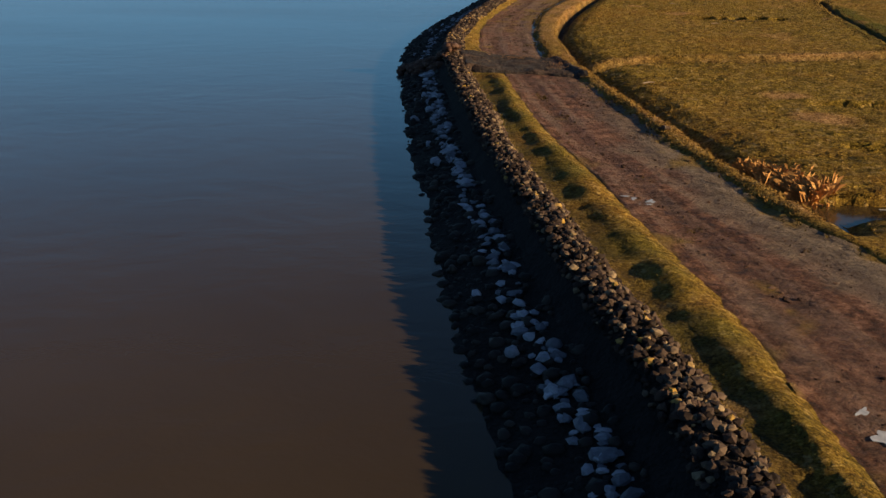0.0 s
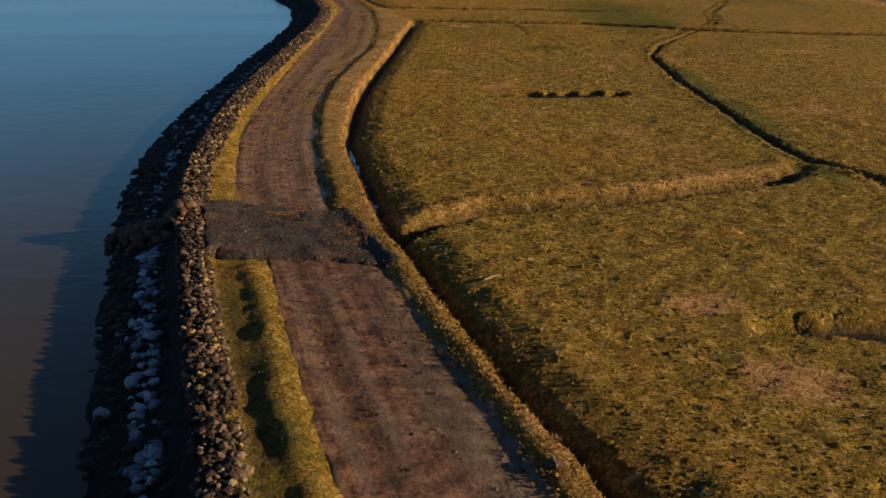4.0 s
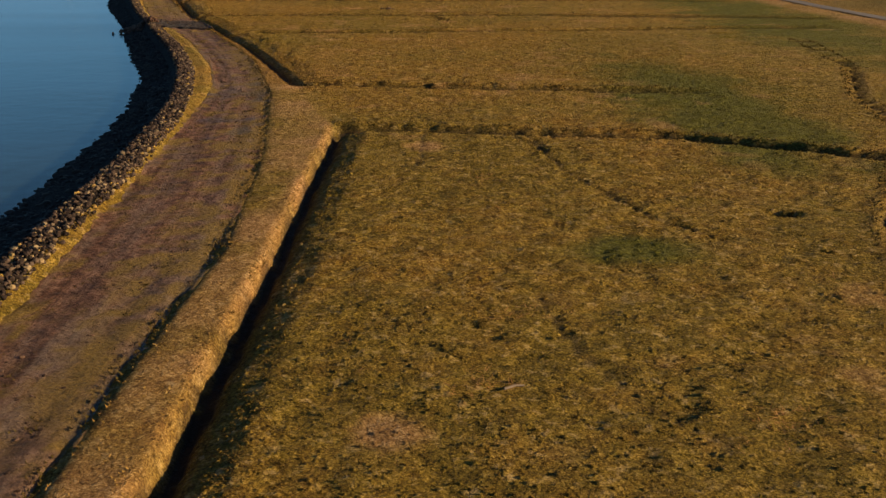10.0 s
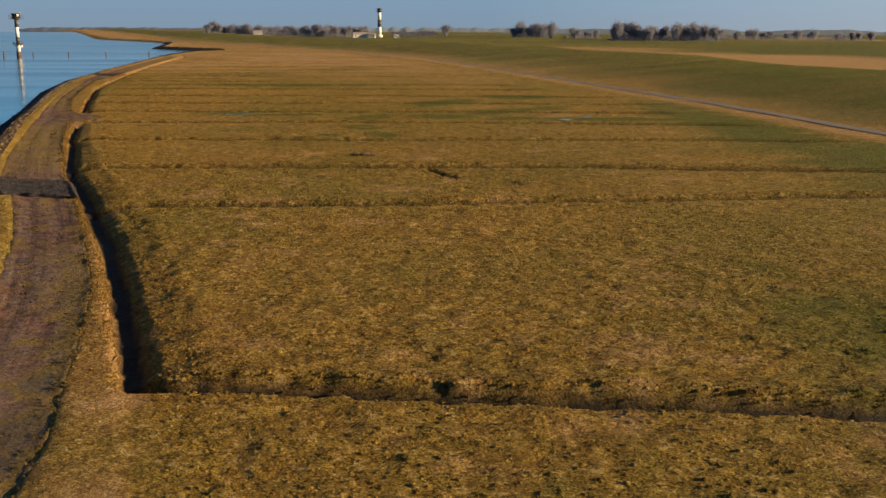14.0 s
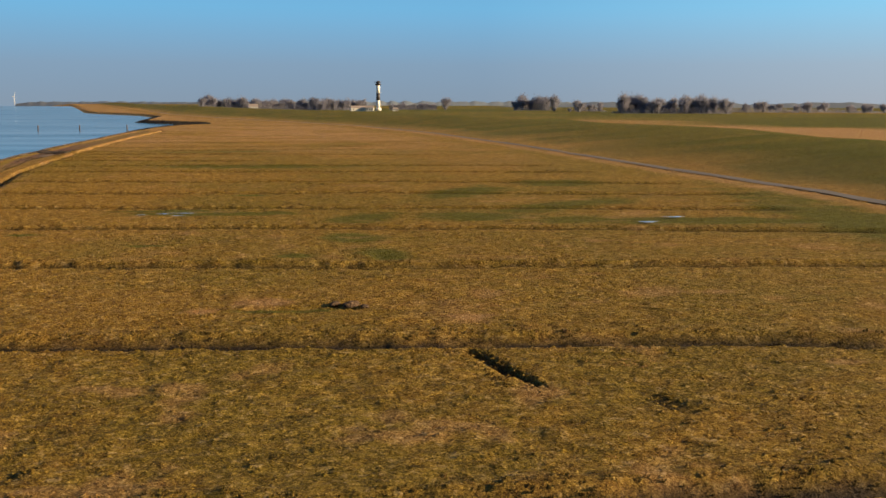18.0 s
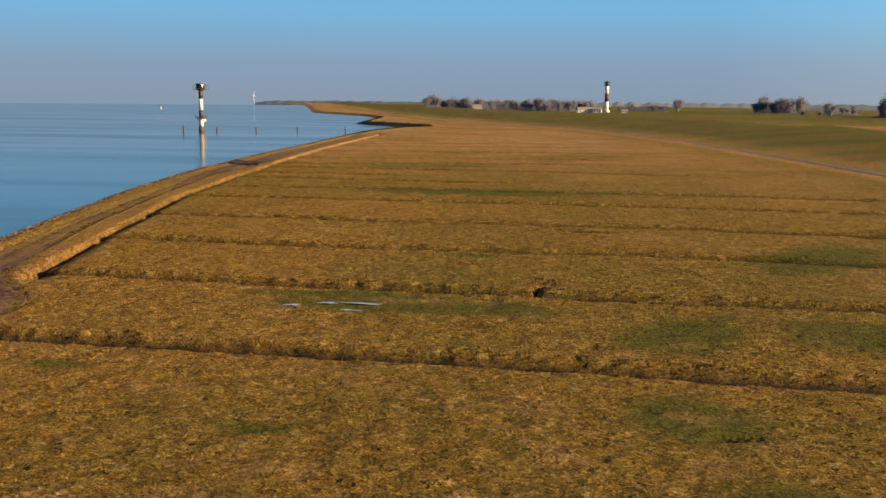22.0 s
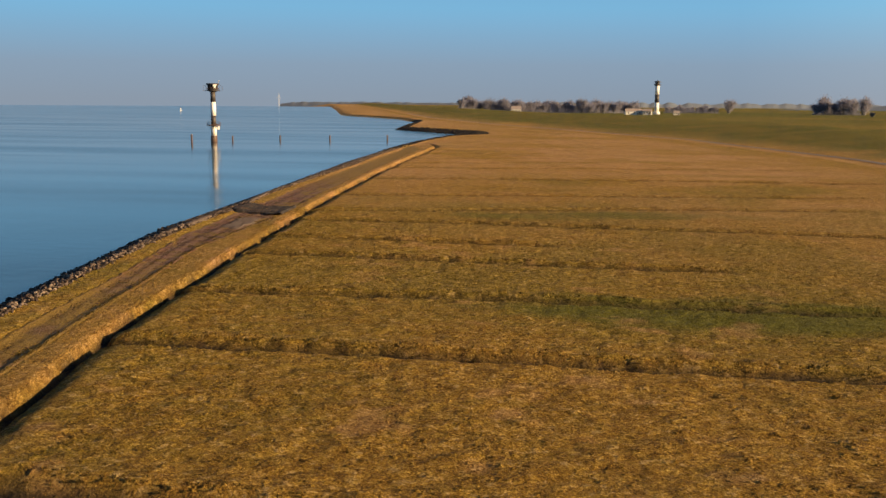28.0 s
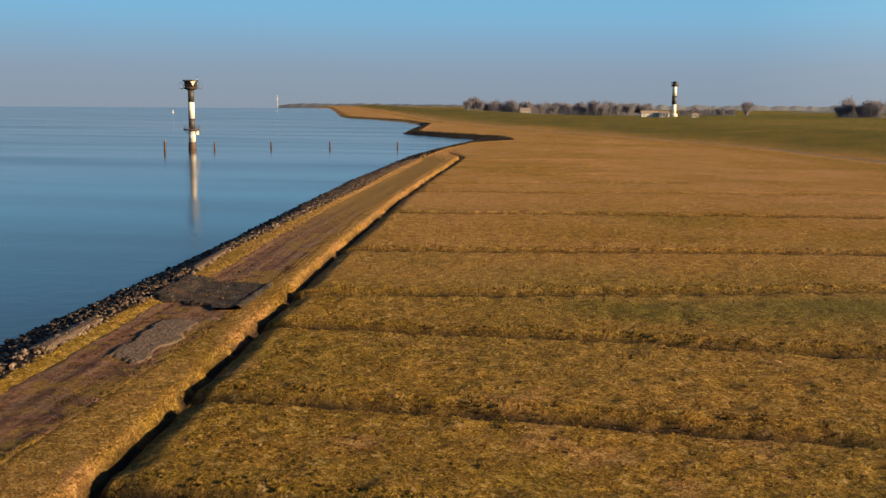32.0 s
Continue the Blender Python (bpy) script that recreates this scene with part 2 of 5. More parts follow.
def water_material():
    m, n, l, b = nodes_of("river_water")
    co = position(n)
    cloud = tex(n, l, "ShaderNodeTexNoise", 0.05, co, 4)
    w1 = tex(n, l, "ShaderNodeTexNoise", 0.5, mapped(n, l, co, (1.0, 1.1, 1), 35), 4, 0.6, Distortion=0.6)
    w2 = tex(n, l, "ShaderNodeTexNoise", 4.5, mapped(n, l, co, (1.0, 1.6, 1), -20), 3, 0.5)
    w3 = tex(n, l, "ShaderNodeTexNoise", 0.22, mapped(n, l, co, (1.0, 1.4, 1), 70), 3, 0.5, Distortion=1.0)
    # muddy brown by the first bend, then sky reflection painted in as blue
    sep = n.new("ShaderNodeSeparateXYZ")
    l.new(co, sep.inputs[0])
    way = n.new("ShaderNodeMapRange")
    way.inputs["From Min"].default_value, way.inputs["From Max"].default_value = 35.0, 130.0
    l.new(sep.outputs["Y"], way.inputs["Value"])
    silt = ramp(n, l, cloud.outputs[0], [(0.3, (0.040, 0.028, 0.013)), (0.7, (0.057, 0.041, 0.022))])
    sky_tint = ramp(n, l, cloud.outputs[0], [(0.3, (0.011, 0.023, 0.030)), (0.7, (0.018, 0.032, 0.040))])
    l.new(mix(n, l, way.outputs[0], silt, sky_tint), b.inputs["Base Color"])
    calm = tex(n, l, "ShaderNodeTexNoise", 0.014, mapped(n, l, co, (0.35, 2.2, 1), -20), 4, 0.6)
    l.new(ramp(n, l, calm.outputs[0], [(0.36, (0.07, 0.07, 0.07)), (0.64, (0.17, 0.17, 0.17))]), b.inputs["Roughness"])
    b.inputs["IOR"].default_value = 1.33
    bump(n, l, b, [(w3.outputs[0], 0.06, 0.4), (w1.outputs[0], 0.11, 0.10), (w2.outputs[0], 0.13, 0.02)])
    return m


def stone_material(name, ramp_stops, rough=0.8):
    m, n, l, b = nodes_of(name)
    co = position(n)
    a = tex(n, l, "ShaderNodeTexNoise", 7, co, 6, 0.65)
    g = n.new("ShaderNodeNewGeometry")
    o = n.new("ShaderNodeObjectInfo")
    add = n.new("ShaderNodeMath")
    l.new(g.outputs["Random Per Island"], add.inputs[0])
    l.new(o.outputs["Random"], add.inputs[1])
    fr = n.new("ShaderNodeMath")
    fr.operation = "FRACT"
    l.new(add.outputs[0], fr.inputs[0])
    col = ramp(n, l, fr.outputs[0], ramp_stops)
    col = mix(n, l, ramp(n, l, a.outputs[0], grey(0.35, 0.72)), mix(n, l, 0.45, col, (0.02, 0.018, 0.016)), col)
    l.new(col, b.inputs["Base Color"])
    b.inputs["Roughness"].default_value = rough
    b.inputs["Specular IOR Level"].default_value = 0.15
    bump(n, l, b, [(a.outputs[0], 0.6, 0.04)])
    return m


def ash_material(name, dark, lite, dirt=0.0):
    m, n, l, b = nodes_of(name)
    co = position(n)
    a = tex(n, l, "ShaderNodeTexNoise", 1.4, co, 6, 0.7)
    f = tex(n, l, "ShaderNodeTexNoise", 9, co, 5, 0.7)
    v = tex(n, l, "ShaderNodeTexVoronoi", 5.5, co)
    both = mix(n, l, 0.5, a.outputs[0], f.outputs[0])
    mid = tuple((p + q) / 2 for p, q in zip(dark, lite))
    col = ramp(n, l, both, [(0.36, dark), (0.55, mid), (0.68, lite)])
    if dirt:
        spread = tex(n, l, "ShaderNodeTexNoise", 0.45, mapped(n, l, co, (0.5, 1.4, 1)), 6, 0.7)
        soil = ramp(n, l, f.outputs[0], [(0.35, (0.05, 0.028, 0.018)), (0.65, (0.16, 0.10, 0.068))])
        m_d = mix(n, l, dirt, (0, 0, 0), ramp(n, l, spread.outputs[0], grey(0.50, 0.62)))
        col = mix(n, l, m_d, col, soil)
    l.new(col, b.inputs["Base Color"])
    b.inputs["Roughness"].default_value = 0.85
    b.inputs["Specular IOR Level"].default_value = 0.12
    bump(n, l, b, [(a.outputs[0], 0.8, 0.25), (v.outputs[0], 0.8, 0.10), (f.outputs[0], 0.9, 0.08)])
    return m


def blade_material(name, stops):
    m, n, l, b = nodes_of(name)
    g = n.new("ShaderNodeNewGeometry")
    o = n.new("ShaderNodeObjectInfo")
    nz = tex(n, l, "ShaderNodeTexNoise", 0.25, g.outputs["Position"], 3)
    f = mix(n, l, 0.45, g.outputs["Random Per Island"], nz.outputs[0])
    l.new(ramp(n, l, f, stops), b.inputs["Base Color"])
    b.inputs["Roughness"].default_value = 0.8
    b.inputs["Specular IOR Level"].default_value = 0.2
    return m


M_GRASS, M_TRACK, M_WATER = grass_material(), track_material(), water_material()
M_CREST = stone_material("riprap", [(0.0, (0.016, 0.010, 0.008)), (0.35, (0.042, 0.027, 0.021)), (0.65, (0.095, 0.062, 0.047)), (0.87, (0.17, 0.122, 0.083)), (0.96, (0.33, 0.25, 0.15)), (1.0, (0.46, 0.28, 0.05))])
# riprap colour lightened so the slope facing off the sun reads sunlit
M_SHORE = stone_material("sun_lightened_riprap", [(0.0, (0.035, 0.025, 0.021)), (0.4, (0.10, 0.072, 0.058)), (0.75, (0.20, 0.150, 0.122)), (1.0, (0.36, 0.28, 0.21))])
# wet stone, darkened further by slope shadow put into the colour
M_BOULDER = stone_material("shaded_wet_boulder", [(0.0, (0.008, 0.007, 0.007)), (0.6, (0.022, 0.018, 0.016)), (1.0, (0.055, 0.044, 0.036))], 0.6)
# pale crusted stone; its blue cast is skylight put into the colour
M_PALE = stone_material("icy_skylit_boulder", [(0.0, (0.12, 0.13, 0.16)), (0.5, (0.28, 0.31, 0.37)), (1.0, (0.48, 0.52, 0.60))], 0.5)
M_RED = stone_material("red_boulder", [(0.0, (0.06, 0.030, 0.020)), (0.6, (0.12, 0.062, 0.042)), (1.0, (0.17, 0.10, 0.07))], 0.6)
# bed kept near-black: the crest's shadow on the slope is in its colour
M_BED = ash_material("shaded_revetment_bed", (0.006, 0.005, 0.005), (0.030, 0.026, 0.024))
M_ASH = ash_material("slag_gravel", (0.010, 0.009, 0.010), (0.105, 0.094, 0.088), 0.6)
M_CLOD = ash_material("dug_mud", (0.05, 0.034, 0.022), (0.20, 0.13, 0.08))
M_GROUT = ash_material("grouted_stone", (0.095, 0.070, 0.056), (0.25, 0.195, 0.155), 0.35)
M_ASPHALT = plain("asphalt", (0.20, 0.185, 0.18), 0.98, 0, 0.25, 3.0)
M_ASPHALT.node_tree.nodes["Principled BSDF"].inputs["Specular IOR Level"].default_value = 0.0
M_ICE = plain("ice", (0.42, 0.45, 0.48), 0.15, 0, 0.5, 5.0, 0.004)
M_STRAW = blade_material("dry_grass", [(0.0, (0.14, 0.082, 0.020)), (0.45, (0.22, 0.127, 0.028)), (0.70, (0.30, 0.178, 0.044)), (0.87, (0.42, 0.27, 0.09)), (1.0, (0.58, 0.40, 0.17))])
M_SOIL = stone_material("dirt_clod", [(0.0, (0.03, 0.014, 0.009)), (0.6, (0.085, 0.045, 0.030)), (1.0, (0.19, 0.115, 0.080))], 0.9)
# olive grass darkened so its colour holds the shade between the blades
M_SHAG = blade_material("shaggy_shaded_grass", [(0.0, (0.030, 0.020, 0.004)), (0.5, (0.068, 0.046, 0.008)), (0.9, (0.12, 0.076, 0.015)), (1.0, (0.30, 0.18, 0.05))])
M_OLIVE = blade_material("olive_grass", [(0.0, (0.090, 0.070, 0.012)), (0.5, (0.155, 0.120, 0.020)), (1.0, (0.25, 0.185, 0.045))])
M_REED = blade_material("reed", [(0.0, (0.20, 0.090, 0.025)), (0.5, (0.40, 0.200, 0.062)), (1.0, (0.58, 0.34, 0.13))])
M_WHITE = plain("white_paint", (0.78, 0.77, 0.74), 0.55, 0, 0.06, 1.2, 0.003)
M_BLACK = plain("black_paint", (0.055, 0.048, 0.046), 0.55, 0, 0.3, 1.0, 0.004)
M_RUST = plain("rusty_steel", (0.10, 0.065, 0.05), 0.7, 0.3, 0.35, 2.5, 0.006)
M_STEEL = plain("galvanised_steel", (0.30, 0.30, 0.31), 0.45, 0.7, 0.15, 4.0, 0.003)
M_WOOD = plain("weathered_wood", (0.20, 0.15, 0.11), 0.85, 0, 0.35, 5.0, 0.01)
M_GLASS, _n, _l, _b = nodes_of("lantern_glass")
_b.inputs["Transmission Weight"].default_value, _b.inputs["Roughness"].default_value = 1.0, 0.03
# twig colours lightened and blued to carry the haze of distance
M_TWIG = blade_material("hazed_bare_twigs", [(0.0, (0.22, 0.235, 0.31)), (0.5, (0.27, 0.27, 0.33)), (1.0, (0.33, 0.285, 0.31))])
# thin twigs let part of the light through, in the same haze tint
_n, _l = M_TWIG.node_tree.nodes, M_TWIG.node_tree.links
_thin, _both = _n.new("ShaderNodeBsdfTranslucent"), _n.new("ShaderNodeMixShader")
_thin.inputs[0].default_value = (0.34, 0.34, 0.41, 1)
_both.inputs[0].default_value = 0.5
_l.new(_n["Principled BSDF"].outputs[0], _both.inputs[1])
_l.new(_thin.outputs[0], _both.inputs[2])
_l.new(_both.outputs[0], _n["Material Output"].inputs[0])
# bark colour greyed and blued for the same haze
M_BARK = plain("hazed_bark", (0.15, 0.15, 0.17), 0.9, 0, 0.3, 8.0)
M_ROOF = plain("roof_tiles", (0.30, 0.25, 0.23), 0.8, 0, 0.25, 2.0)
M_WALL = plain("plaster", (0.62, 0.60, 0.56), 0.8, 0, 0.1, 1.5)
M_DARK = plain("dark_window", (0.03, 0.035, 0.04), 0.15, 0, 0.2, 1.0)
# distance haze is put into the woods' blue-grey base colour
M_HAZE = plain("hazed_far_woods", (0.135, 0.165, 0.215), 1.0, 0, 0.12, 0.02, 0.0)


# ---- plan ----
def line(ys, xs):
    """x of a line along the shore as a function of y, softly rounded."""
    fy = np.concatenate([np.arange(-80, 900, 1.0), np.arange(900, 5001, 20.0)])
    fx = np.interp(fy, ys, xs)
    k = np.hanning(9)
    k /= k.sum()
    n = 980
    pad = np.pad(fx[:n], 4, mode="edge")
    fx[4:n - 4] = np.convolve(pad, k, "valid")[4:n - 4]
    return lambda y: np.interp(y, fy, fx)


X_WATER = line([-80, 5, 11, 18, 28, 43, 60, 70, 85, 105, 135, 160, 180, 200, 222, 248, 287, 342, 400, 453, 487, 546, 591, 680, 758, 788, 824, 865, 887, 1075, 1205, 1378, 1930, 5000],
               [25, -.6, -2.8, -5.1, -8.0, -12.7, -17.4, -20.3, -23.0, -24.5, -25, -25, -26, -29.3, -36.3, -43.7, -57, -70, -85, -95.3, -98.4, -105.5, -110.8, -118.5, -119, -114, -123, -154, -168, -198, -247, -347, -520, -1500])
X_CREST = line([-80, 3, 9, 15, 24, 34, 43, 55, 65, 75, 92, 110, 155, 170, 182, 195, 214, 236, 257, 307, 361, 395, 428, 445, 469, 487, 521, 551, 601, 634, 700, 758, 788, 824, 865, 887, 1075, 1205, 1378, 1930, 5000],
               [31, 5.7, 3.9, 1.6, -1.4, -4.8, -7.3, -10.8, -13.4, -15.5, -17.2, -17.9, -18, -18.6, -20, -22.4, -27.6, -35.4, -42.6, -56.9, -70.7, -78.7, -85, -87.7, -90.2, -93.2, -96.5, -98.9, -104.4, -107.5, -112, -111, -100, -108, -144, -160, -190, -239, -339, -510, -1490])
X_TL = line([-80, 5, 9, 14, 20, 31, 38, 45, 59, 69, 77, 88, 97, 125, 151, 178, 187, 200, 220, 237, 247, 268, 313, 361, 400, 414, 440, 463, 475, 499, 533, 640, 5000],
            [34, 7.9, 7, 5.7, 3.6, 0, -2.7, -4.8, -8.5, -12, -13.7, -15.5, -16.1, -16.8, -17.2, -17.8, -18.4, -21, -27, -33.1, -38, -44.6, -56.6, -68.6, -76.9, -79.4, -85.6, -88.3, -89.2, -92.4, -95.9, -106, -1480])
X_TR = line([-80, 5, 20, 23, 25.8, 32, 37, 43, 50, 60, 69, 78, 86, 98, 110, 124, 137, 157, 182, 204, 223, 237, 249, 275, 305, 310, 314, 319, 327, 361, 398, 410, 430, 453, 471, 490, 520, 640, 5000],
            [46, 17, 11, 8.5, 7, 5.2, 3.1, 1.3, -.9, -3.9, -7.3, -8.9, -10.3, -11.6, -11.9, -11, -9.8, -10.5, -13, -17.6, -23.8, -28.5, -33, -41.3, -50, -48.4, -47.2, -48.6, -56.2, -65.8, -74, -76.3, -80.4, -82, -83.8, -86.5, -90, -101.5, -1475])
X_DITCH = line([-80, 20, 26, 33, 39, 45, 54, 63, 75, 85, 100, 118, 132, 159, 167, 187.5, 203, 219, 240, 253, 290, 327, 353, 391, 406, 432, 456, 493, 541, 589, 660, 5000],
               [40, 11, 8.9, 6.3, 4.4, 2.1, -.5, -3.4, -6, -7.9, -8.7, -8.4, -7.4, -6.3, -5.8, -11.4, -16, -21.2, -28.9, -34.1, -44.9, -54.2, -60.8, -70, -72.7, -76.5, -79.9, -84.7, -90.2, -94.6, -100.6, -1470])
X_ROAD = line([-80, 100, 200, 275, 350, 422, 508, 620, 750, 850, 960, 1200, 1700, 5000], [103, 90, 81, 74, 66, 54.5, 42, 22, -14, -60, -115, -210, -360, -1400])
X_DIKE = line([-80, 250, 350, 450, 550, 620, 700, 760, 850, 960, 1120, 1400, 1900, 5000], [150, 128, 122, 119, 117, 108, 82, 58, 34, -5, -75, -175, -340, -1320])
WATER_Z = -1.3
SLABS = [(58.6, 67.6), (236.5, 245.5), (461, 470)]      # crossings along y

# cross ditches and creeks: points, half width, depth
DITCHES = [
    ([(-3.0, 62.8), (2, 66.8), (11.3, 69.4), (21, 74.1), (24, 77.5)], 0.85, 1.1),
    ([(27.8, 68), (26.5, 76), (24, 80), (23.2, 91), (22.6, 112), (23.2, 129), (26.6, 140), (34.6, 154.5), (39.5, 164), (42.3, 179), (49, 196), (51, 208), (53, 222)], 0.34, 0.36),
    ([(-5.6, 166.6), (8.5, 164.3), (20.4, 162.2), (32, 155.6), (38.7, 153), (70, 146)], 0.6, 0.75),
    ([(-10.8, 187.2), (3.8, 185.4), (21, 182.9), (29.8, 181.8)], 0.6, 0.75),
    ([(-26, 231), (-3, 231.2), (16, 232.4), (35, 233.8), (64, 235)], 0.6, 0.65),
    ([(-34, 255), (-9, 254.7), (20, 254.4), (45, 250.5), (70, 247)], 0.85, 0.65),
    ([(-41.5, 283), (-10, 281.4), (32, 280.4), (62, 278)], 0.75, 0.8),
    ([(-48.5, 307.7), (-25, 306.8), (15, 305.5), (40, 302.5), (60, 300)], 0.7, 0.7),
    ([(-54, 328.2), (-28, 326.9), (20, 325.9), (52, 322.5)], 0.7, 0.75),
    ([(-59, 349), (-37, 347.4), (-4, 348), (26, 345.3), (55, 343)], 0.7, 0.75),
    ([(-64.2, 369.6), (-28, 368.4), (1, 369.2), (31, 365.3), (50, 363)], 0.65, 0.7),
    ([(-69.8, 392.8), (-31.6, 393), (7, 392.6), (40, 389)], 0.65, 0.7),
    ([(-72.6, 409.2), (-49, 410.7), (11, 411.2), (36, 409)], 0.6, 0.65),
    ([(-75.6, 428.5), (-28, 427.7)], 0.6, 0.65),
    ([(-77.3, 440.7), (-44.5, 440.3)], 0.65, 0.75),
    ([(-79.5, 456.6), (-59.4, 456.9), (-17, 455.2), (12, 453)], 0.6, 0.65),
    ([(-80.8, 466.3), (-60, 471), (-35, 478.5), (-5, 483)], 0.65, 0.6),
    ([(-83.8, 489), (-35, 498.5), (0, 503)], 0.6, 0.6),
    ([(-87.6, 523), (-43, 530), (10, 534)], 0.6, 0.6),
    ([(-91, 554), (-44, 563), (0, 570)], 0.6, 0.6),
    ([(-92.5, 571), (-44, 585)], 0.6, 0.6),
    ([(-94, 590), (-57, 602)], 0.6, 0.6),
    ([(-96.5, 615), (-60, 626)], 0.6, 0.6),
    ([(-99, 641), (-60, 654)], 0.6, 0.6),
    ([(4.4, 253.5), (5.8, 249.6), (7.1, 246.5)], 0.25, 0.55),
    ([(12.2, 246), (13.0, 243.6), (13.6, 242)], 0.24, 0.32),
    ([(45.3, 230), (44.4, 222)], 0.22, 0.6),
    ([(22.4, 379), (22.9, 367)], 0.2, 0.55),
    ([(-11.9, 334.4), (-12.6, 331.5), (-12.8, 327.6)], 0.26, 0.5),
    ([(48, 339), (48.7, 319)], 0.24, 0.6),
    ([(38.5, 286.6), (40.6, 278.6)], 0.24, 0.6),
    ([(5.6, 130), (6.6, 124), (8.0, 120), (10.2, 116.5)], 0.2, 0.08),
    ([(1.3, 164.8), (0.9, 158), (0.4, 153)], 0.2, 0.06),
    ([(0.2, 172), (3, 167.9), (3.4, 166)], 0.2, 0.06),
    ([(7.8, 164), (9.5, 160.6), (9.9, 158)], 0.22, 0.12),
    ([(9.4, 163.5), (10.5, 153), (12.5, 146), (13.9, 141.9), (16.5, 138)], 0.2, 0.11),
]
# muddy pits: centre, half length, half width, depth, turn in degrees
PITS = [((10.8, 103.8), 5.6, 1.35, 0.24, 5), ((3.6, 103.2), 2.3, 0.5, 0.15, 6),
        ((7.4, 104.9), 1.1, 0.6, 0.75, -12), ((10.9, 105.2), 0.8, 0.55, 0.7, 20), ((13.2, 105.4), 1.0, 0.6, 0.8, -8), ((15.5, 105.1), 1.1, 0.6, 0.8, 14), ((9.1, 104.9), 0.4, 0.5, 0.5, 0),
        ((17.5, 51.2), 6.4, 1.25, 0.85, 3), ((16.8, 38.3), 5.2, 1.25, 0.85, -4),
        ((11.2, 27.6), 3.0, 1.7, 1.1, 12), ((15.6, 29.0), 3.4, 0.6, 0.95, 12), ((-6, 265.0), 4.2, 1.0, 0.18, 4), ((-10.5, 364.8), 4.5, 0.8, 0.35, -8),
        ((21.5, 142.3), 0.9, 0.5, 0.6, -20), ((-2.1, 296.8), 0.6, 0.5, 0.4, 0), ((-11.1, 276.2), 0.7, 0.4, 0.4, 0)]
# wet green hollows: centre, half sizes, turn
GREENS = [((-22, 321), 14, 2.6, 0), ((-2, 316), 4, 8, -35), ((-3.4, 299.4), 3.0, 4.2, 0), ((-0.5, 288.5), 2.4, 4.4, 20), ((10, 317), 9, 5, -5), ((12, 349), 6, 13, -32),
          ((-19.6, 345), 3, 1.6, 0), ((-8.2, 287.4), 2, 1.2, 0), ((-23, 294.2), 2, 1.0, 0), ((-37, 302.6), 2, 1, 0), ((3.6, 103.2), 2.6, .6, 6), ((-6, 264.6), 4.5, 1.0, 4), ((40, 312), 30, 4.5, -4), ((24, 330), 5, 14, -50),
          ((-26, 324), 9, 2.0, 0), ((55, 300), 10, 60, 0), ((58, 240), 14, 50, 0), ((-28, 409), 22, 7, 0), ((-40, 470), 22, 5, 10), ((24, 100), 2, 30, 0), ((27, 175), 9, 30, 0), ((27.5, 366), 8, 8, 0), ((12, 136), 5, 3, 0)]


_TABLE = np.random.default_rng(77).random((256, 256)).astype(np.float32)


def vnoise(x, y, scale, seed=0, octaves=2):
    """Smooth value noise in -1..1 on arrays."""
    out, amp, tot = np.zeros_like(x), 1.0, 0.0
    for o in range(octaves):
        px, py = x * scale + seed * 17.3 + o * 5.1, y * scale + seed * 9.7 + o * 3.3
        ix, iy = np.floor(px).astype(np.int32), np.floor(py).astype(np.int32)
        fx, fy = px - ix, py - iy
        fx, fy = fx * fx * (3 - 2 * fx), fy * fy * (3 - 2 * fy)

        def h(a, b):
            return _TABLE[(a + 31 * seed) & 255, (b + 17 * seed) & 255]
        v = (h(ix, iy) * (1 - fx) + h(ix + 1, iy) * fx) * (1 - fy) + (h(ix, iy + 1) * (1 - fx) + h(ix + 1, iy + 1) * fx) * fy
        out += amp * (2 * v - 1)
        tot += amp
        amp *= 0.5
        scale *= 2.1
    return out / tot


def step(a, b, v):
    t = np.clip((v - a) / (b - a), 0, 1)
    return t * t * (3 - 2 * t)


def to_polyline(x, y, pts):
    d = np.full(x.shape, 1e9)
    for (ax, ay), (bx, by) in zip(pts, pts[1:]):
        dx, dy = bx - ax, by - ay
        t = np.clip(((x - ax) * dx + (y - ay) * dy) / (dx * dx + dy * dy), 0, 1)
        d = np.minimum(d, np.hypot(x - ax - t * dx, y - ay - t * dy))
    return d


def ditch_gap(y):
    """1 where the shore ditch runs, 0 on the land bridges and before the pond."""
    return np.clip(1 - step(166, 167.5, y) * (1 - step(186.5, 188, y)), 0, 1) * (1 - step(308.6, 310, y) * (1 - step(325, 326.6, y))) * step(22, 26, y) * (1 - step(660, 700, y))


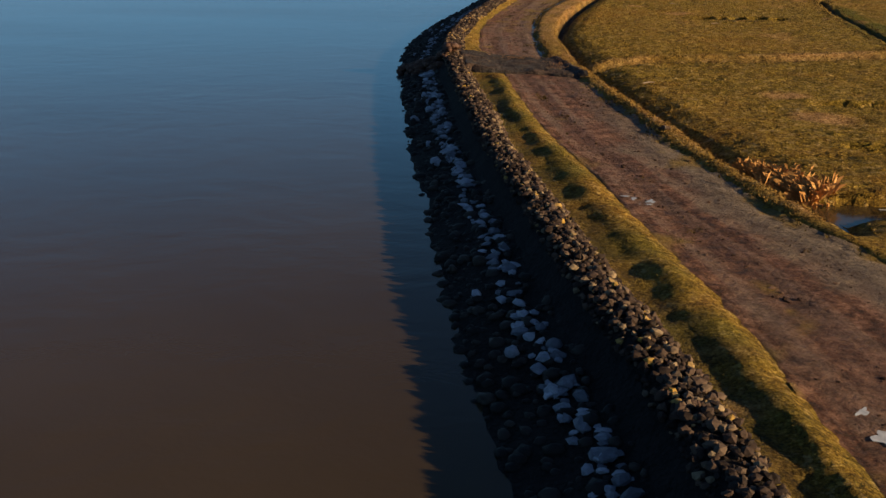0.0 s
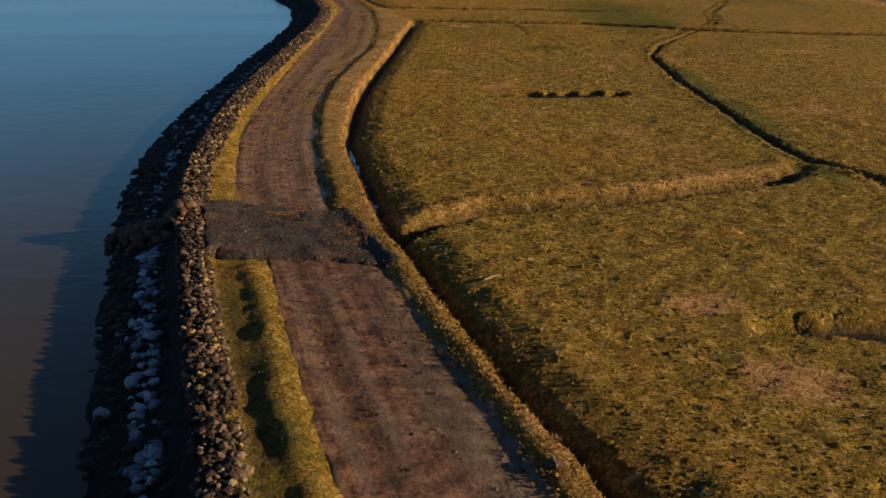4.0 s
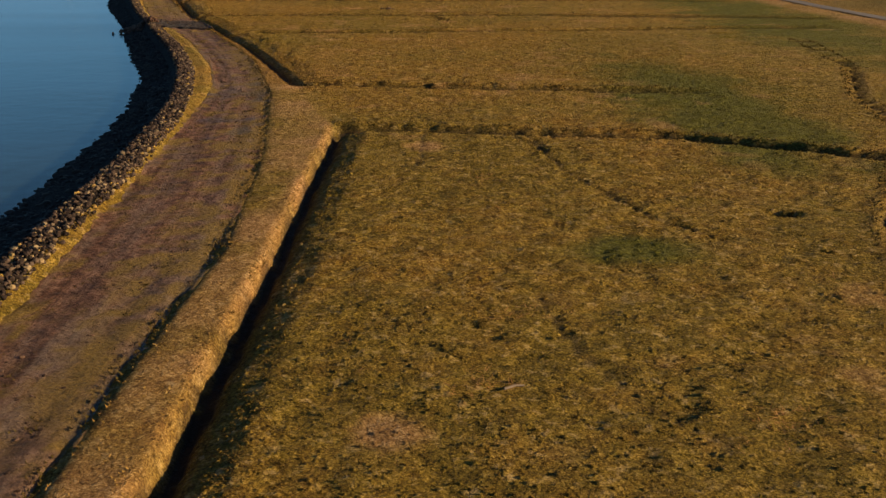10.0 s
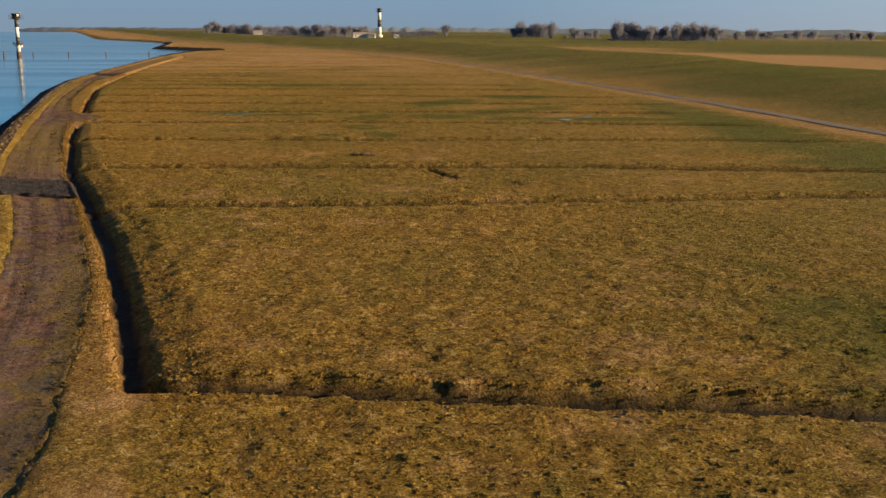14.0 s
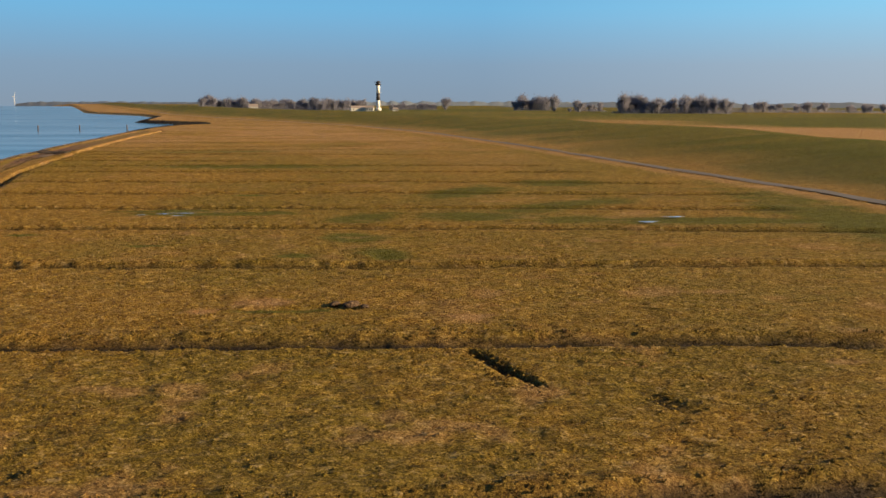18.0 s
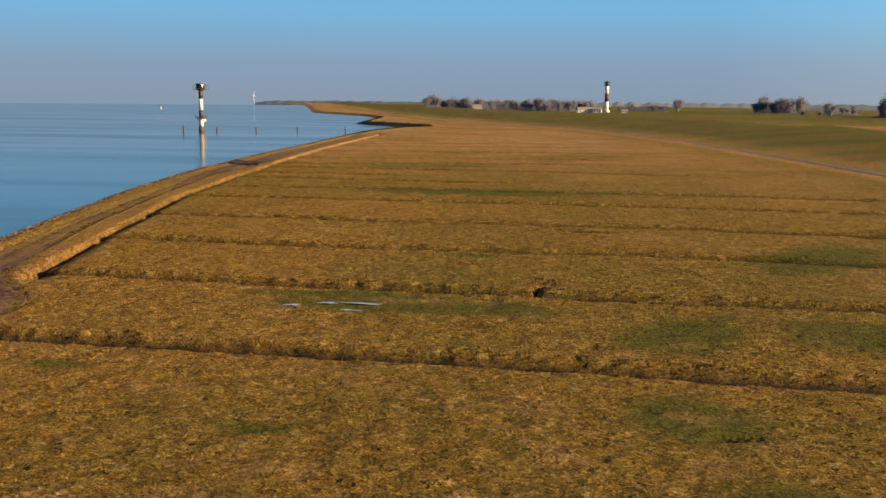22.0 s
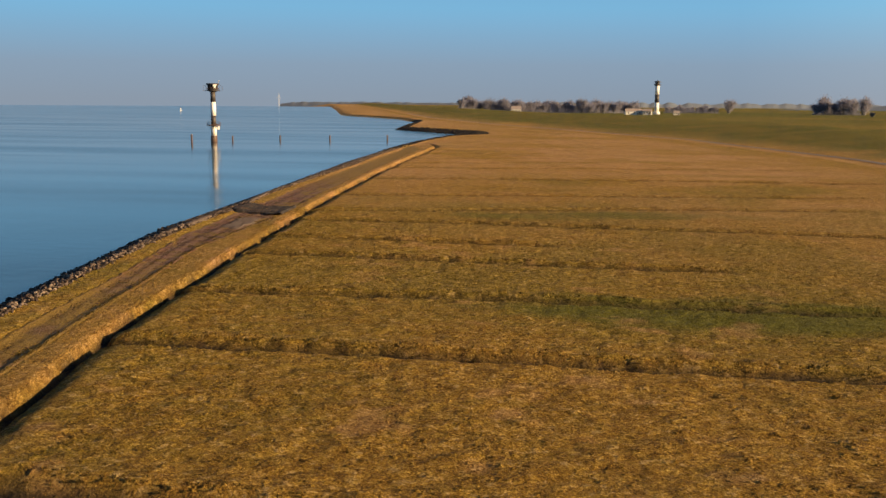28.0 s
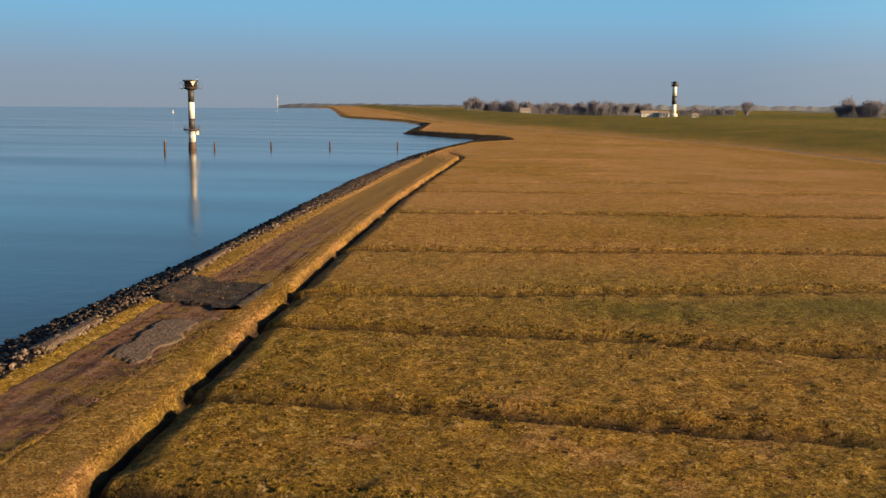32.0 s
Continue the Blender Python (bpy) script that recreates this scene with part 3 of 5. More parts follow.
def ground_at(x, y):
    """Height and the masks green, dead, mud at arrays of places."""
    x, y = np.asarray(x, float), np.asarray(y, float)
    xs, xw, tl, tr, dl = X_CREST(y), X_WATER(y), X_TL(y), X_TR(y), X_DITCH(y)
    near = step(1500, 500, y)
    z = 0.10 * vnoise(x, y, 0.06, 3, 3) * near
    rough = 0.13 * vnoise(x, y, 0.8, 5, 3) + 0.05 * vnoise(x, y, 2.0, 6, 2)
    field = step(0.3, 2.2, x - dl - 1.2)
    z += rough * step(480, 300, np.abs(y - 200)) * (0.35 + 0.65 * field)
    # softly raised rim toward the shore ditch
    green, dead, mud = np.zeros_like(z), np.zeros_like(z), np.zeros_like(z)
    for (cx, cy), a, b, turn in GREENS:
        c, s = math.cos(radians(turn)), math.sin(radians(turn))
        u, v = ((x - cx) * c + (y - cy) * s) / a, (-(x - cx) * s + (y - cy) * c) / b
        green = np.maximum(green, 0.85 * (1 - step(0.45, 1.2, np.hypot(u, v) + 0.45 * vnoise(x, y, 0.22, 9, 3))))
    rimn = vnoise(x, y, 0.9, 11, 3)
    dead = np.maximum(dead, 0.5 * step(0.30, 0.62, vnoise(x, y, 0.30, 33, 3)) * step(-0.2, 0.3, vnoise(x, y, 0.03, 34, 2)) * step(600, 400, y))
    for cx, cy, rad in ((4.4, 108.7, 2.0), (11.0, 53.5, 1.6), (12.5, 46, 2.2), (-8.5, 267.2, 2.2), (-12.2, 264.2, 1.0), (5, 262, 1.8), (-11.5, 185.5, 1.5), (1.5, 160, 1.6), (-1, 118, 1.4)):
        dead = np.maximum(dead, 0.8 * (1 - step(0.4, 1.2, np.hypot(x - cx, y - cy) / rad + 0.5 * rimn)))
    for pts, half, depth in DITCHES:
        px, py = [p[0] for p in pts], [p[1] for p in pts]
        sel = (x > min(px) - 5) & (x < max(px) + 5) & (y > min(py) - 5) & (y < max(py) + 5)
        if not sel.any():
            continue
        d = to_polyline(x[sel], y[sel], pts) + (0.28 * min(1, half * 1.6) if half > 0.3 else 0.06) * rimn[sel]
        if half >= 0.5 and abs(px[-1] - px[0]) > 15:
            # steep near edge, shaggy sloping far wall
            side = y[sel] - np.interp(x[sel], px, py) + 0.25 * vnoise(x[sel], y[sel], 0.10, 35, 2)
            ends = (step(0.2, 0.7, x[sel] - dl[sel]) if px[0] - X_DITCH(py[0]) < 4 else step(px[0] + 0.5, px[0] + 1.4, x[sel])) * (1 - step(px[-1] - 4, px[-1] + 1, x[sel]))
            k = half / 0.62
            wall = side / k + 0.30 * rimn[sel] + 0.16 * vnoise(x[sel], y[sel], 1.8, 38, 2)
            cut = step(-0.50, -0.22, side + 0.05 * rimn[sel]) * np.clip((1.85 - wall) / 1.5, 0, 1) * ends
            # bare soil low on the wall; carried up it as painted wall shade
            soil = 1 - 0.45 * step(1.0, 1.25, wall) - 0.55 * step(1.4, 1.85, wall)
            mud[sel] = np.maximum(mud[sel], step(-0.40, -0.25, side) * soil * ends)
            z[sel] -= 1.35 * depth * cut
            z[sel] += ends * 0.16 * np.exp(-((side / k - 2.3) / 0.9) ** 2) * (1 + 0.5 * rimn[sel])
            # strong orange on the deepest ditch's rim: dead grass plus painted sunlight
            dead[sel] = np.maximum(dead[sel], ends * (0.8 if depth > 1.0 else 0.10) * np.exp(-((side / k - 2.0) / 0.7) ** 2) * np.clip(0.4 + vnoise(x[sel], y[sel], 0.15, 36, 2), 0, 1))
            continue
        cut = 1 - step(half * 0.55, half * 1.25, d)
        z[sel] -= 1.15 * depth * cut
        mud[sel] = np.maximum(mud[sel], (1 if depth > 0.3 else 0.45) * (1 - step(half * 0.6, half * 1.1, d)))
        if half > 0.25:
            lip = np.exp(-((d - half * 1.7) / 0.7) ** 2)
            z[sel] += 0.04 * lip * (1 + rimn[sel])
            dead[sel] = np.maximum(dead[sel], 0.12 * lip)
    hole = np.zeros_like(z)
    for (cx, cy), a, b, depth, turn in PITS:
        c, s = math.cos(radians(turn)), math.sin(radians(turn))
        u, v = ((x - cx) * c + (y - cy) * s) / a, (-(x - cx) * s + (y - cy) * c) / b
        r = np.hypot(u, v) + (0.16 if a < 1 else 0.30) * rimn + 0.12 * vnoise(x, y, 1.7, 37, 2)
        cut = 1 - step(0.84, 1.04, r)
        hole = np.maximum(hole, depth * cut)
        if depth > 0.2:
            mud = np.maximum(mud, 1 - step(0.7, 1.0, r))
    z -= hole
    # shore ditch
    open_d = ditch_gap(y)
    jag = 0.13 * vnoise(x, y, 0.8, 13, 3) + 0.15 * vnoise(x, y, 0.22, 14, 2)
    t = (x - dl + jag) / (1 + 0.45 * step(50, 30, y) + 0.6 * step(184, 192, y) * step(300, 240, y) - 0.2 * step(300, 360, y))
    # steep lit wall by the bank, wet floor, rounded slope up to the marsh
    z -= open_d * np.interp(t, [-0.22, 0.10, 0.60, 0.85, 1.35, 2.8], [0, 0.92, 0.98, 0.62, 0.33, 0])
    # floor mud takes the near-black mix with ditch shade in it
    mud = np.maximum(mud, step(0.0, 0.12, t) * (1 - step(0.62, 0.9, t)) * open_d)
    # bank between the track and the ditch
    bank = step(0.0, 0.9, x - tr) * (1 - step(-0.3, 0.25, x - dl))
    z += 0.24 * bank * (0.8 + 0.5 * vnoise(x, y, 0.3, 15, 2)) * (1 - 0.6 * step(108, 128, y) - 0.2 * step(330, 360, y))
    # dead grass on bank and face, tinted paler orange as if sunlit
    face = np.exp(-((x - dl + 0.35) / 0.55) ** 2) * open_d
    dead = np.maximum(dead, np.clip(face * (0.45 + 0.95 * vnoise(x, y, 0.16, 16, 3)), 0, 1))
    dead = np.maximum(dead, (0.35 + 0.45 * step(65, 85, y) * step(190, 165, y)) * bank * step(50, 90, y) * np.clip(0.6 + vnoise(x, y, 0.25, 21, 3), 0, 1))
    # track bed and the grass verge on the shore side
    bed = step(-0.7, 0.2, x - tl) * (1 - step(-0.4, 0.4, x - tr))
    z = z * (1 - 0.8 * bed) - 0.25 * bed
    verge = step(-1.0, 0.1, x - xs) * (1 - step(-1.3, -0.35, x - tl))
    u = np.clip((x - xs) / np.maximum(tl - xs, 0.8), -0.5, 1.5)
    wide_v = step(1.2, 2.8, tl - xs) * step(74, 62, y)
    for s0, s1 in SLABS:
        verge = verge * (1 - 0.8 * step(s0 - 1.5, s0 + 0.5, y) * (1 - step(s1 - 0.5, s1 + 1.5, y)))
    crown = np.exp(-(np.minimum(u - 0.54 - 0.16 * vnoise(x, y, 0.25, 18, 3), 0) / 0.17) ** 2) * (1 - 0.85 * step(0.62, 1.02, u))
    hump = 0.30 * (1 - wide_v) + wide_v * (0.03 + (0.27 + 0.06 * vnoise(x, y, 0.3, 20, 2)) * crown)
    z += verge * (hump + (0.08 + 0.03 * wide_v) * vnoise(x, y, 0.7, 17, 3)) * (1 - 0.45 * step(330, 400, y))
    mud = np.maximum(mud, 0.5 * wide_v * verge * step(0.42, 0.18, u + 0.12 * vnoise(x, y, 0.5, 22, 3)))
    green = np.maximum(green, (0.30 + 0.30 * wide_v) * verge * np.clip(0.6 + vnoise(x, y, 0.4, 19, 2), 0, 1))
    # revetment slope and river bed
    t = (xs - x) / np.maximum(xs - xw, 1.0)
    slope = np.interp(t, [-0.3, 0.0, 0.24, 0.40, 1.0], [0.30, 0.52, 0.46, -0.50, WATER_Z - 0.10])
    even = step(290, 350, y)
    slope = slope * (1 - even) + even * np.interp(t, [-0.3, 0.0, 0.15, 1.0], [0.15, 0.30, 0.22, WATER_Z - 0.10])
    zr = np.where(t > 1.0, WATER_Z - 0.05 - 1.2 * (t - 1), slope)
    zr = np.maximum(zr, -60.0)
    k = step(-0.07, 0.10, t)
    z = z * (1 - k) + zr * k
    mud = mud * (1 - k)
    # dike
    xr, xc = X_ROAD(y), X_DIKE(y)
    run = np.maximum(xc - xr - 7, 8)
    t = (x - xr - 5) / run
    dike = 5.2 * step(-0.15, 1.05, t) * (1 - step(0, 24, x - xc - 3.5))
    z += dike
    green = np.maximum(green, 0.95 * (0.80 + 0.40 * vnoise(x, y, 0.10, 32, 3)) * step(-0.04, 0.18, t + 0.2 * vnoise(x, y, 0.05, 31, 3)) * (1 - step(25, 40, x - xc)))
    dead = np.maximum(dead, (0.62 + 0.5 * vnoise(x, y, 0.2, 39, 3)) * step(-8, -5, x - xr) * (1 - step(-0.5, 4, x - xr)))
    dead = np.maximum(dead, 0.22 * step(-2, 2, x - xr) * (1 - step(0.08, 0.28, t)))
    # dry reed land towards the far shore and behind the dike
    far = step(400, 590, y + 0.6 * (x + 60) + 25 * vnoise(x, y, 0.02, 23, 3)) * (1 - step(-25, -8, x - xr))
    dead = np.maximum(dead, 0.9 * far * np.clip(0.55 + 0.7 * vnoise(x, y, 0.03, 25, 3) + 0.5 * vnoise(x, y, 0.14, 26, 3), 0, 1))
    behind = step(22, 34, x - xc)
    reeds_on = behind * (1 - step(120, 200, x - xc + 40 * vnoise(x, y, 0.01, 30, 2))) * (1 - step(860, 980, y + 40 * vnoise(x, y, 0.008, 28, 2)))
    dead = dead * (1 - behind) + 0.85 * reeds_on * np.clip(0.6 + 1.2 * vnoise(x, y, 0.012, 27, 3), 0, 1)
    green = green * (1 - 0.8 * reeds_on)
    green = np.maximum(green, 0.9 * (behind - reeds_on) * np.clip(0.75 + vnoise(x, y, 0.004, 29, 2), 0, 1))
    warm = 0.02 + 0.55 * step(200, 340, y + 0.3 * x) + 0.28 * np.exp(-((y - 288) / 40) ** 2) + 0.50 * vnoise(x, y, 0.022, 91, 3)
    warm = warm * (1 - 0.85 * step(24, 52, x - xs + 8 * vnoise(x, y, 0.05, 92, 2)) * step(500, 440, y)) - 0.5 * step(392, 425, y) * step(500, 465, y)
    warm = np.maximum(warm, 0.5 * verge) * (1 - 0.8 * (behind - reeds_on))
    return z, green, dead, mud, np.clip(warm, 0, 1)


def ground_z(x, y):
    return float(ground_at(np.array([x], float), np.array([y], float))[0][0])


def grid_mesh(name, xs, ys, zs, material, masks=()):
    """A sheet from 2D arrays of places, with float masks on its corners."""
    h, w = xs.shape
    me = bpy.data.meshes.new(name)
    co = np.stack([xs, ys, zs], -1).reshape(-1, 3)
    i = np.arange(h * w).reshape(h, w)
    f = np.stack([i[:-1, :-1], i[:-1, 1:], i[1:, 1:], i[1:, :-1]], -1).reshape(-1, 4)
    me.vertices.add(len(co))
    me.vertices.foreach_set("co", co.astype(np.float32).ravel())
    me.loops.add(f.size)
    me.loops.foreach_set("vertex_index", f.astype(np.int32).ravel())
    me.polygons.add(len(f))
    me.polygons.foreach_set("loop_start", np.arange(0, f.size, 4, dtype=np.int32))
    me.polygons.foreach_set("use_smooth", np.ones(len(f), dtype=bool))
    me.update(calc_edges=True)
    for key, v in masks:
        a = me.attributes.new(key, "FLOAT", "POINT")
        a.data.foreach_set("value", np.clip(v, 0, 1).astype(np.float32).ravel())
    me.materials.append(material)
    return me


# ---- ground ----
gy = np.concatenate([np.arange(-80, 0, 2.0), np.arange(0, 470, 0.3), np.linspace(470, 700, 330)[:-1], 700 * np.exp(np.linspace(0, math.log(4600 / 700), 150))])
gs = np.concatenate([-np.geomspace(3000, 14, 14), np.arange(-12, -0.9, 1.0), np.arange(-0.6, 14, 0.3), np.arange(14, 50, 0.36), np.arange(50, 74, 0.8), np.arange(74, 150, 2.0), np.geomspace(150, 3500, 24)])
GS, GY = np.meshgrid(gs, gy)
GX = X_CREST(GY) + GS
GZ, g1, g2, g3, g4 = ground_at(GX, GY)
GZ -= 0.4 * step(0.3, 1.1, X_CREST(GY) - GX)      # bedding under the stones
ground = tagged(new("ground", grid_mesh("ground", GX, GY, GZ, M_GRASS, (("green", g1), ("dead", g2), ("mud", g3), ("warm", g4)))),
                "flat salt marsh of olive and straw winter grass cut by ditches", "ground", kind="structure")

# ---- water ----
bm = bmesh.new()
bmesh.ops.create_circle(bm, cap_ends=True, segments=180, radius=2440, matrix=Matrix.Translation((-60, 320, WATER_Z)))
me = bpy.data.meshes.new("water")
bm.to_mesh(me), bm.free()
me.materials.append(M_WATER)
water = tagged(new("water", me), "calm brown river water with fine ripples reflecting blue sky", "water", kind="structure")


# ---- tracks and roads ----
def strip(name, material, left, right, y0, y1, dy, cols, lift, label, category, masks=None):
    ys = np.arange(y0, y1 + dy / 2, dy)
    u, yy = np.meshgrid(np.linspace(0, 1, cols), ys)
    a, b = left(yy), right(yy)
    xx = a + (b - a) * u
    zz = ground_at(xx, yy)[0] + lift(u, xx, yy)
    m = masks(u, xx, yy) if masks else ()
    return tagged(new(name, grid_mesh(name, xx, yy, zz, material, m)), label, category, kind="structure")


def track_lift(u, x, y):
    edge = np.minimum(u * 6.5 + 0.1, (1 - u) * 6.5) + 0.16 * vnoise(x, y, 0.6, 41, 3) + 0.16 * vnoise(x, y, 1.6, 42, 2)
    rut = -0.07 * (np.exp(-((u - 0.30) / 0.07) ** 2) + np.exp(-((u - 0.66) / 0.07) ** 2)) * (0.6 + 0.6 * vnoise(x, y, 0.3, 43, 2))
    side = -(0.06 + 0.14 * step(52, 60, y) * step(150, 125, y)) * np.exp(-((u - 0.91) / 0.045) ** 2) * (0.7 + 0.5 * vnoise(x, y, 0.3, 44, 2))
    return 0.22 * step(0.1, 0.9, edge) - 0.40 * (1 - step(-0.1, 0.25, edge)) + rut + side + 0.06 * vnoise(x, y, 0.9, 45, 3)


def track_masks(u, x, y):
    n1 = vnoise(x, y, 0.35, 47, 3)
    wheel = np.exp(-((u - 0.30 + 0.02 * n1) / 0.09) ** 2) + np.exp(-((u - 0.66 + 0.02 * n1) / 0.09) ** 2)
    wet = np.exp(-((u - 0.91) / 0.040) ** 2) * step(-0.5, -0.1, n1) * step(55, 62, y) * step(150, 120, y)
    wet = np.maximum(wet, step(0.35, 0.5, vnoise(x, y, 0.28, 49, 3)) * step(150, 165, y) * step(235, 215, y) * 0.4)
    turf = step(0.0, 0.25, vnoise(x, y, 0.5, 51, 3) - 0.9 + 0.9 * np.abs(u - 0.5) * 2) * 0.9
    turf = np.maximum(turf, 0.6 * step(0.15, 0.4, vnoise(x, y, 1.1, 53, 3)) * np.exp(-((u - 0.48) / 0.16) ** 2) * step(70, 90, y))
    turf = np.maximum(turf, 0.85 * step(0.45, 0.75, u + 0.35 * n1) * step(108, 125, y) * (1 - step(205, 225, y)) * step(-0.35, 0.2, vnoise(x, y, 0.9, 52, 3)))
    turf = np.maximum(turf, 0.95 * step(247, 262, y) * (1 - step(300, 318, y)) * np.clip(0.75 + n1, 0, 1) * (1 - step(300, 309, y)))
    turf = np.maximum(turf, 0.95 * step(330, 342, y) * (1 - step(408, 428, y)) * np.clip(0.85 + 0.8 * n1, 0, 1))
    turf = np.maximum(turf, 0.85 * step(0.10, 0.35, vnoise(x, y, 0.8, 54, 3) + 0.5 * (u - 0.6)) * step(80, 100, y))
    turf = np.maximum(turf, 0.8 * step(480, 540, y))
    silt = step(0.50, 0.72, u + 0.22 * n1 + 0.08 * vnoise(x, y, 1.2, 57, 2)) * step(4, 12, y) * (0.35 + 0.65 * step(52, 34, y)) * step(150, 125, y)
    silt = np.maximum(silt, 0.35 * step(0.1, 0.4, vnoise(x, y, 0.12, 58, 3)) * step(100, 120, y) * step(235, 215, y))
    return (("silt", silt), ("across", u), ("along", (y + 60) / 720), ("wheel", np.clip(wheel, 0, 1) * 0.8), ("wet", wet), ("turf", turf))


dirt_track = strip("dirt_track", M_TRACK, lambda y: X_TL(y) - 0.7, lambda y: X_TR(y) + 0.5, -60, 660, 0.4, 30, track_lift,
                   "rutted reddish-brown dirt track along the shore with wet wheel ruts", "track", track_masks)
dike_road = strip("dike_road", M_ASPHALT, lambda y: X_ROAD(y) - 1.25, lambda y: X_ROAD(y) + 1.25, -60, 1500, 6, 3, lambda u, x, y: 0.10 + 0 * x,
                  "narrow grey asphalt lane at the foot of the dike", "road")


for y0, y1 in ((58, 86),):
    u, yy = np.meshgrid(np.linspace(0, 1, 3), np.linspace(y0, y1, 40))
    tagged(new("ditch_water", grid_mesh("ditch_water", X_DITCH(yy) + 0.35 + 0.8 * (u - 0.45) * np.sin(np.pi * (yy - y0) / (y1 - y0)) ** 0.5, yy, 0 * u - 0.95, M_WATER)),
           "narrow dark water standing in the shore ditch", "water", kind="structure")


# ---- building helpers ----
def part(name, bm, material, parent=None, label=""):
    me = bpy.data.meshes.new(name)
    bm.to_mesh(me)
    bm.free()
    me.materials.append(material)
    ob = new(name, me)
    ob.parent = parent
    if label:
        tagged(ob, label)
    return ob


def empty(name, m, label, category, group=""):
    ob = new(name)
    ob.matrix_world = m
    return tagged(ob, label, category, group)


def lathe(profile, n=24, bm=None, centre=(0, 0)):
    """A closed turned solid from (radius, height) rows."""
    bm = bm or bmesh.new()
    rings = []
    for r, z in profile:
        rings.append([bm.verts.new((centre[0] + r * math.cos(2 * math.pi * k / n), centre[1] + r * math.sin(2 * math.pi * k / n), z)) for k in range(n)])
    for a, b in zip(rings, rings[1:]):
        for k in range(n):
            bm.faces.new((a[k], a[(k + 1) % n], b[(k + 1) % n], b[k])).smooth = True
    bm.faces.new(list(reversed(rings[0])))
    bm.faces.new(rings[-1])
    return bm


def box(bm, x0, x1, y0, y1, z0, z1):
    v = [bm.verts.new((x, y, z)) for z in (z0, z1) for x, y in ((x0, y0), (x1, y0), (x1, y1), (x0, y1))]
    for q in ((3, 2, 1, 0), (4, 5, 6, 7), (0, 1, 5, 4), (1, 2, 6, 5), (2, 3, 7, 6), (3, 0, 4, 7)):
        bm.faces.new([v[k] for k in q])
    return bm


def tube(bm, a, b, r, n=6):
    a, b = Vector(a), Vector(b)
    m = Matrix.Translation((a + b) / 2) @ (b - a).to_track_quat("Z", "Y").to_matrix().to_4x4()
    bmesh.ops.create_cone(bm, cap_ends=True, segments=n, radius1=r, radius2=r, depth=(b - a).length, matrix=m)
    return bm


def ring(bm, r, z, tr, n=24):
    for k in range(n):
        a, b = 2 * math.pi * k / n, 2 * math.pi * (k + 1) / n
        tube(bm, (r * math.cos(a), r * math.sin(a), z), (r * math.cos(b), r * math.sin(b), z), tr, 5)
    return bm


def soup(name, co, faces, material, smooth=False):
    me = bpy.data.meshes.new(name)
    co = np.asarray(co, np.float32)
    f = np.asarray(faces, np.int32)
    k = f.shape[1]
    me.vertices.add(len(co))
    me.vertices.foreach_set("co", co.ravel())
    me.loops.add(f.size)
    me.loops.foreach_set("vertex_index", f.ravel())
    me.polygons.add(len(f))
    me.polygons.foreach_set("loop_start", np.arange(0, f.size, k, dtype=np.int32))
    me.polygons.foreach_set("use_smooth", np.full(len(f), smooth))
    me.update(calc_edges=True)
    me.materials.append(material)
    return me


# ---- stones of the revetment ----
def rock_shape(seed, detail=1, jitter=0.22):
    bm = bmesh.new()
    bmesh.ops.create_icosphere(bm, subdivisions=detail, radius=0.5)
    rng = random.Random(seed)
    for v in bm.verts:
        v.co *= 1 + rng.uniform(-jitter, jitter)
    co = np.array([v.co for v in bm.verts])
    fa = np.array([[v.index for v in f.verts] for f in bm.faces])
    bm.free()
    return co, fa


SHARP = [rock_shape(k, 1, 0.30) for k in range(6)]
MILD = [rock_shape(k + 40, 1, 0.10) for k in range(5)]
ROUND = [rock_shape(k + 20, 2, 0.13) for k in range(5)]


def turned(rng, n):
    q = rng.normal(size=(n, 4))
    q /= np.linalg.norm(q, axis=1)[:, None]
    w, x, y, z = q.T
    return np.stack([np.stack([1 - 2 * (y * y + z * z), 2 * (x * y - w * z), 2 * (x * z + w * y)], -1),
                     np.stack([2 * (x * y + w * z), 1 - 2 * (x * x + z * z), 2 * (y * z - w * x)], -1),
                     np.stack([2 * (x * z - w * y), 2 * (y * z + w * x), 1 - 2 * (x * x + y * y)], -1)], 1)


def rocks(name, shapes, px, py, pz, size, flat, material, rng, parent, stretch=0.35):
    """Many stones joined into one mesh; each is a loose island."""
    n = len(px)
    R = turned(rng, n)
    S = size[:, None] * (1 + rng.uniform(-stretch, stretch, (n, 3)))
    cos, fas, base = [], [], 0
    which = rng.integers(0, len(shapes), n)
    for k, (co, fa) in enumerate(shapes):
        s = which == k
        m = int(s.sum())
        if not m:
            continue
        v = np.einsum("nij,nvj->nvi", R[s], co[None] * S[s][:, None, :])
        v[..., 2] *= flat
        v += np.stack([px[s], py[s], pz[s]], -1)[:, None, :]
        cos.append(v.reshape(-1, 3))
        fas.append((fa[None] + (np.arange(m) * len(co))[:, None, None] + base).reshape(-1, 3))
        base += m * len(co)
    ob = new(name, soup(name, np.concatenate(cos), np.concatenate(fas), material, shapes is not SHARP))
    ob.parent = parent
    ob["kind"] = "stuff"
    return ob


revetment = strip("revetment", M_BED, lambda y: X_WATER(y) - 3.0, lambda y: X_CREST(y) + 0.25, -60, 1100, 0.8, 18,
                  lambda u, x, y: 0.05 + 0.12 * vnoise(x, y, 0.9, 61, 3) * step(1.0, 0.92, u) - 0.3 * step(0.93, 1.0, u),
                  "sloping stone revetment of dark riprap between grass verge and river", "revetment")


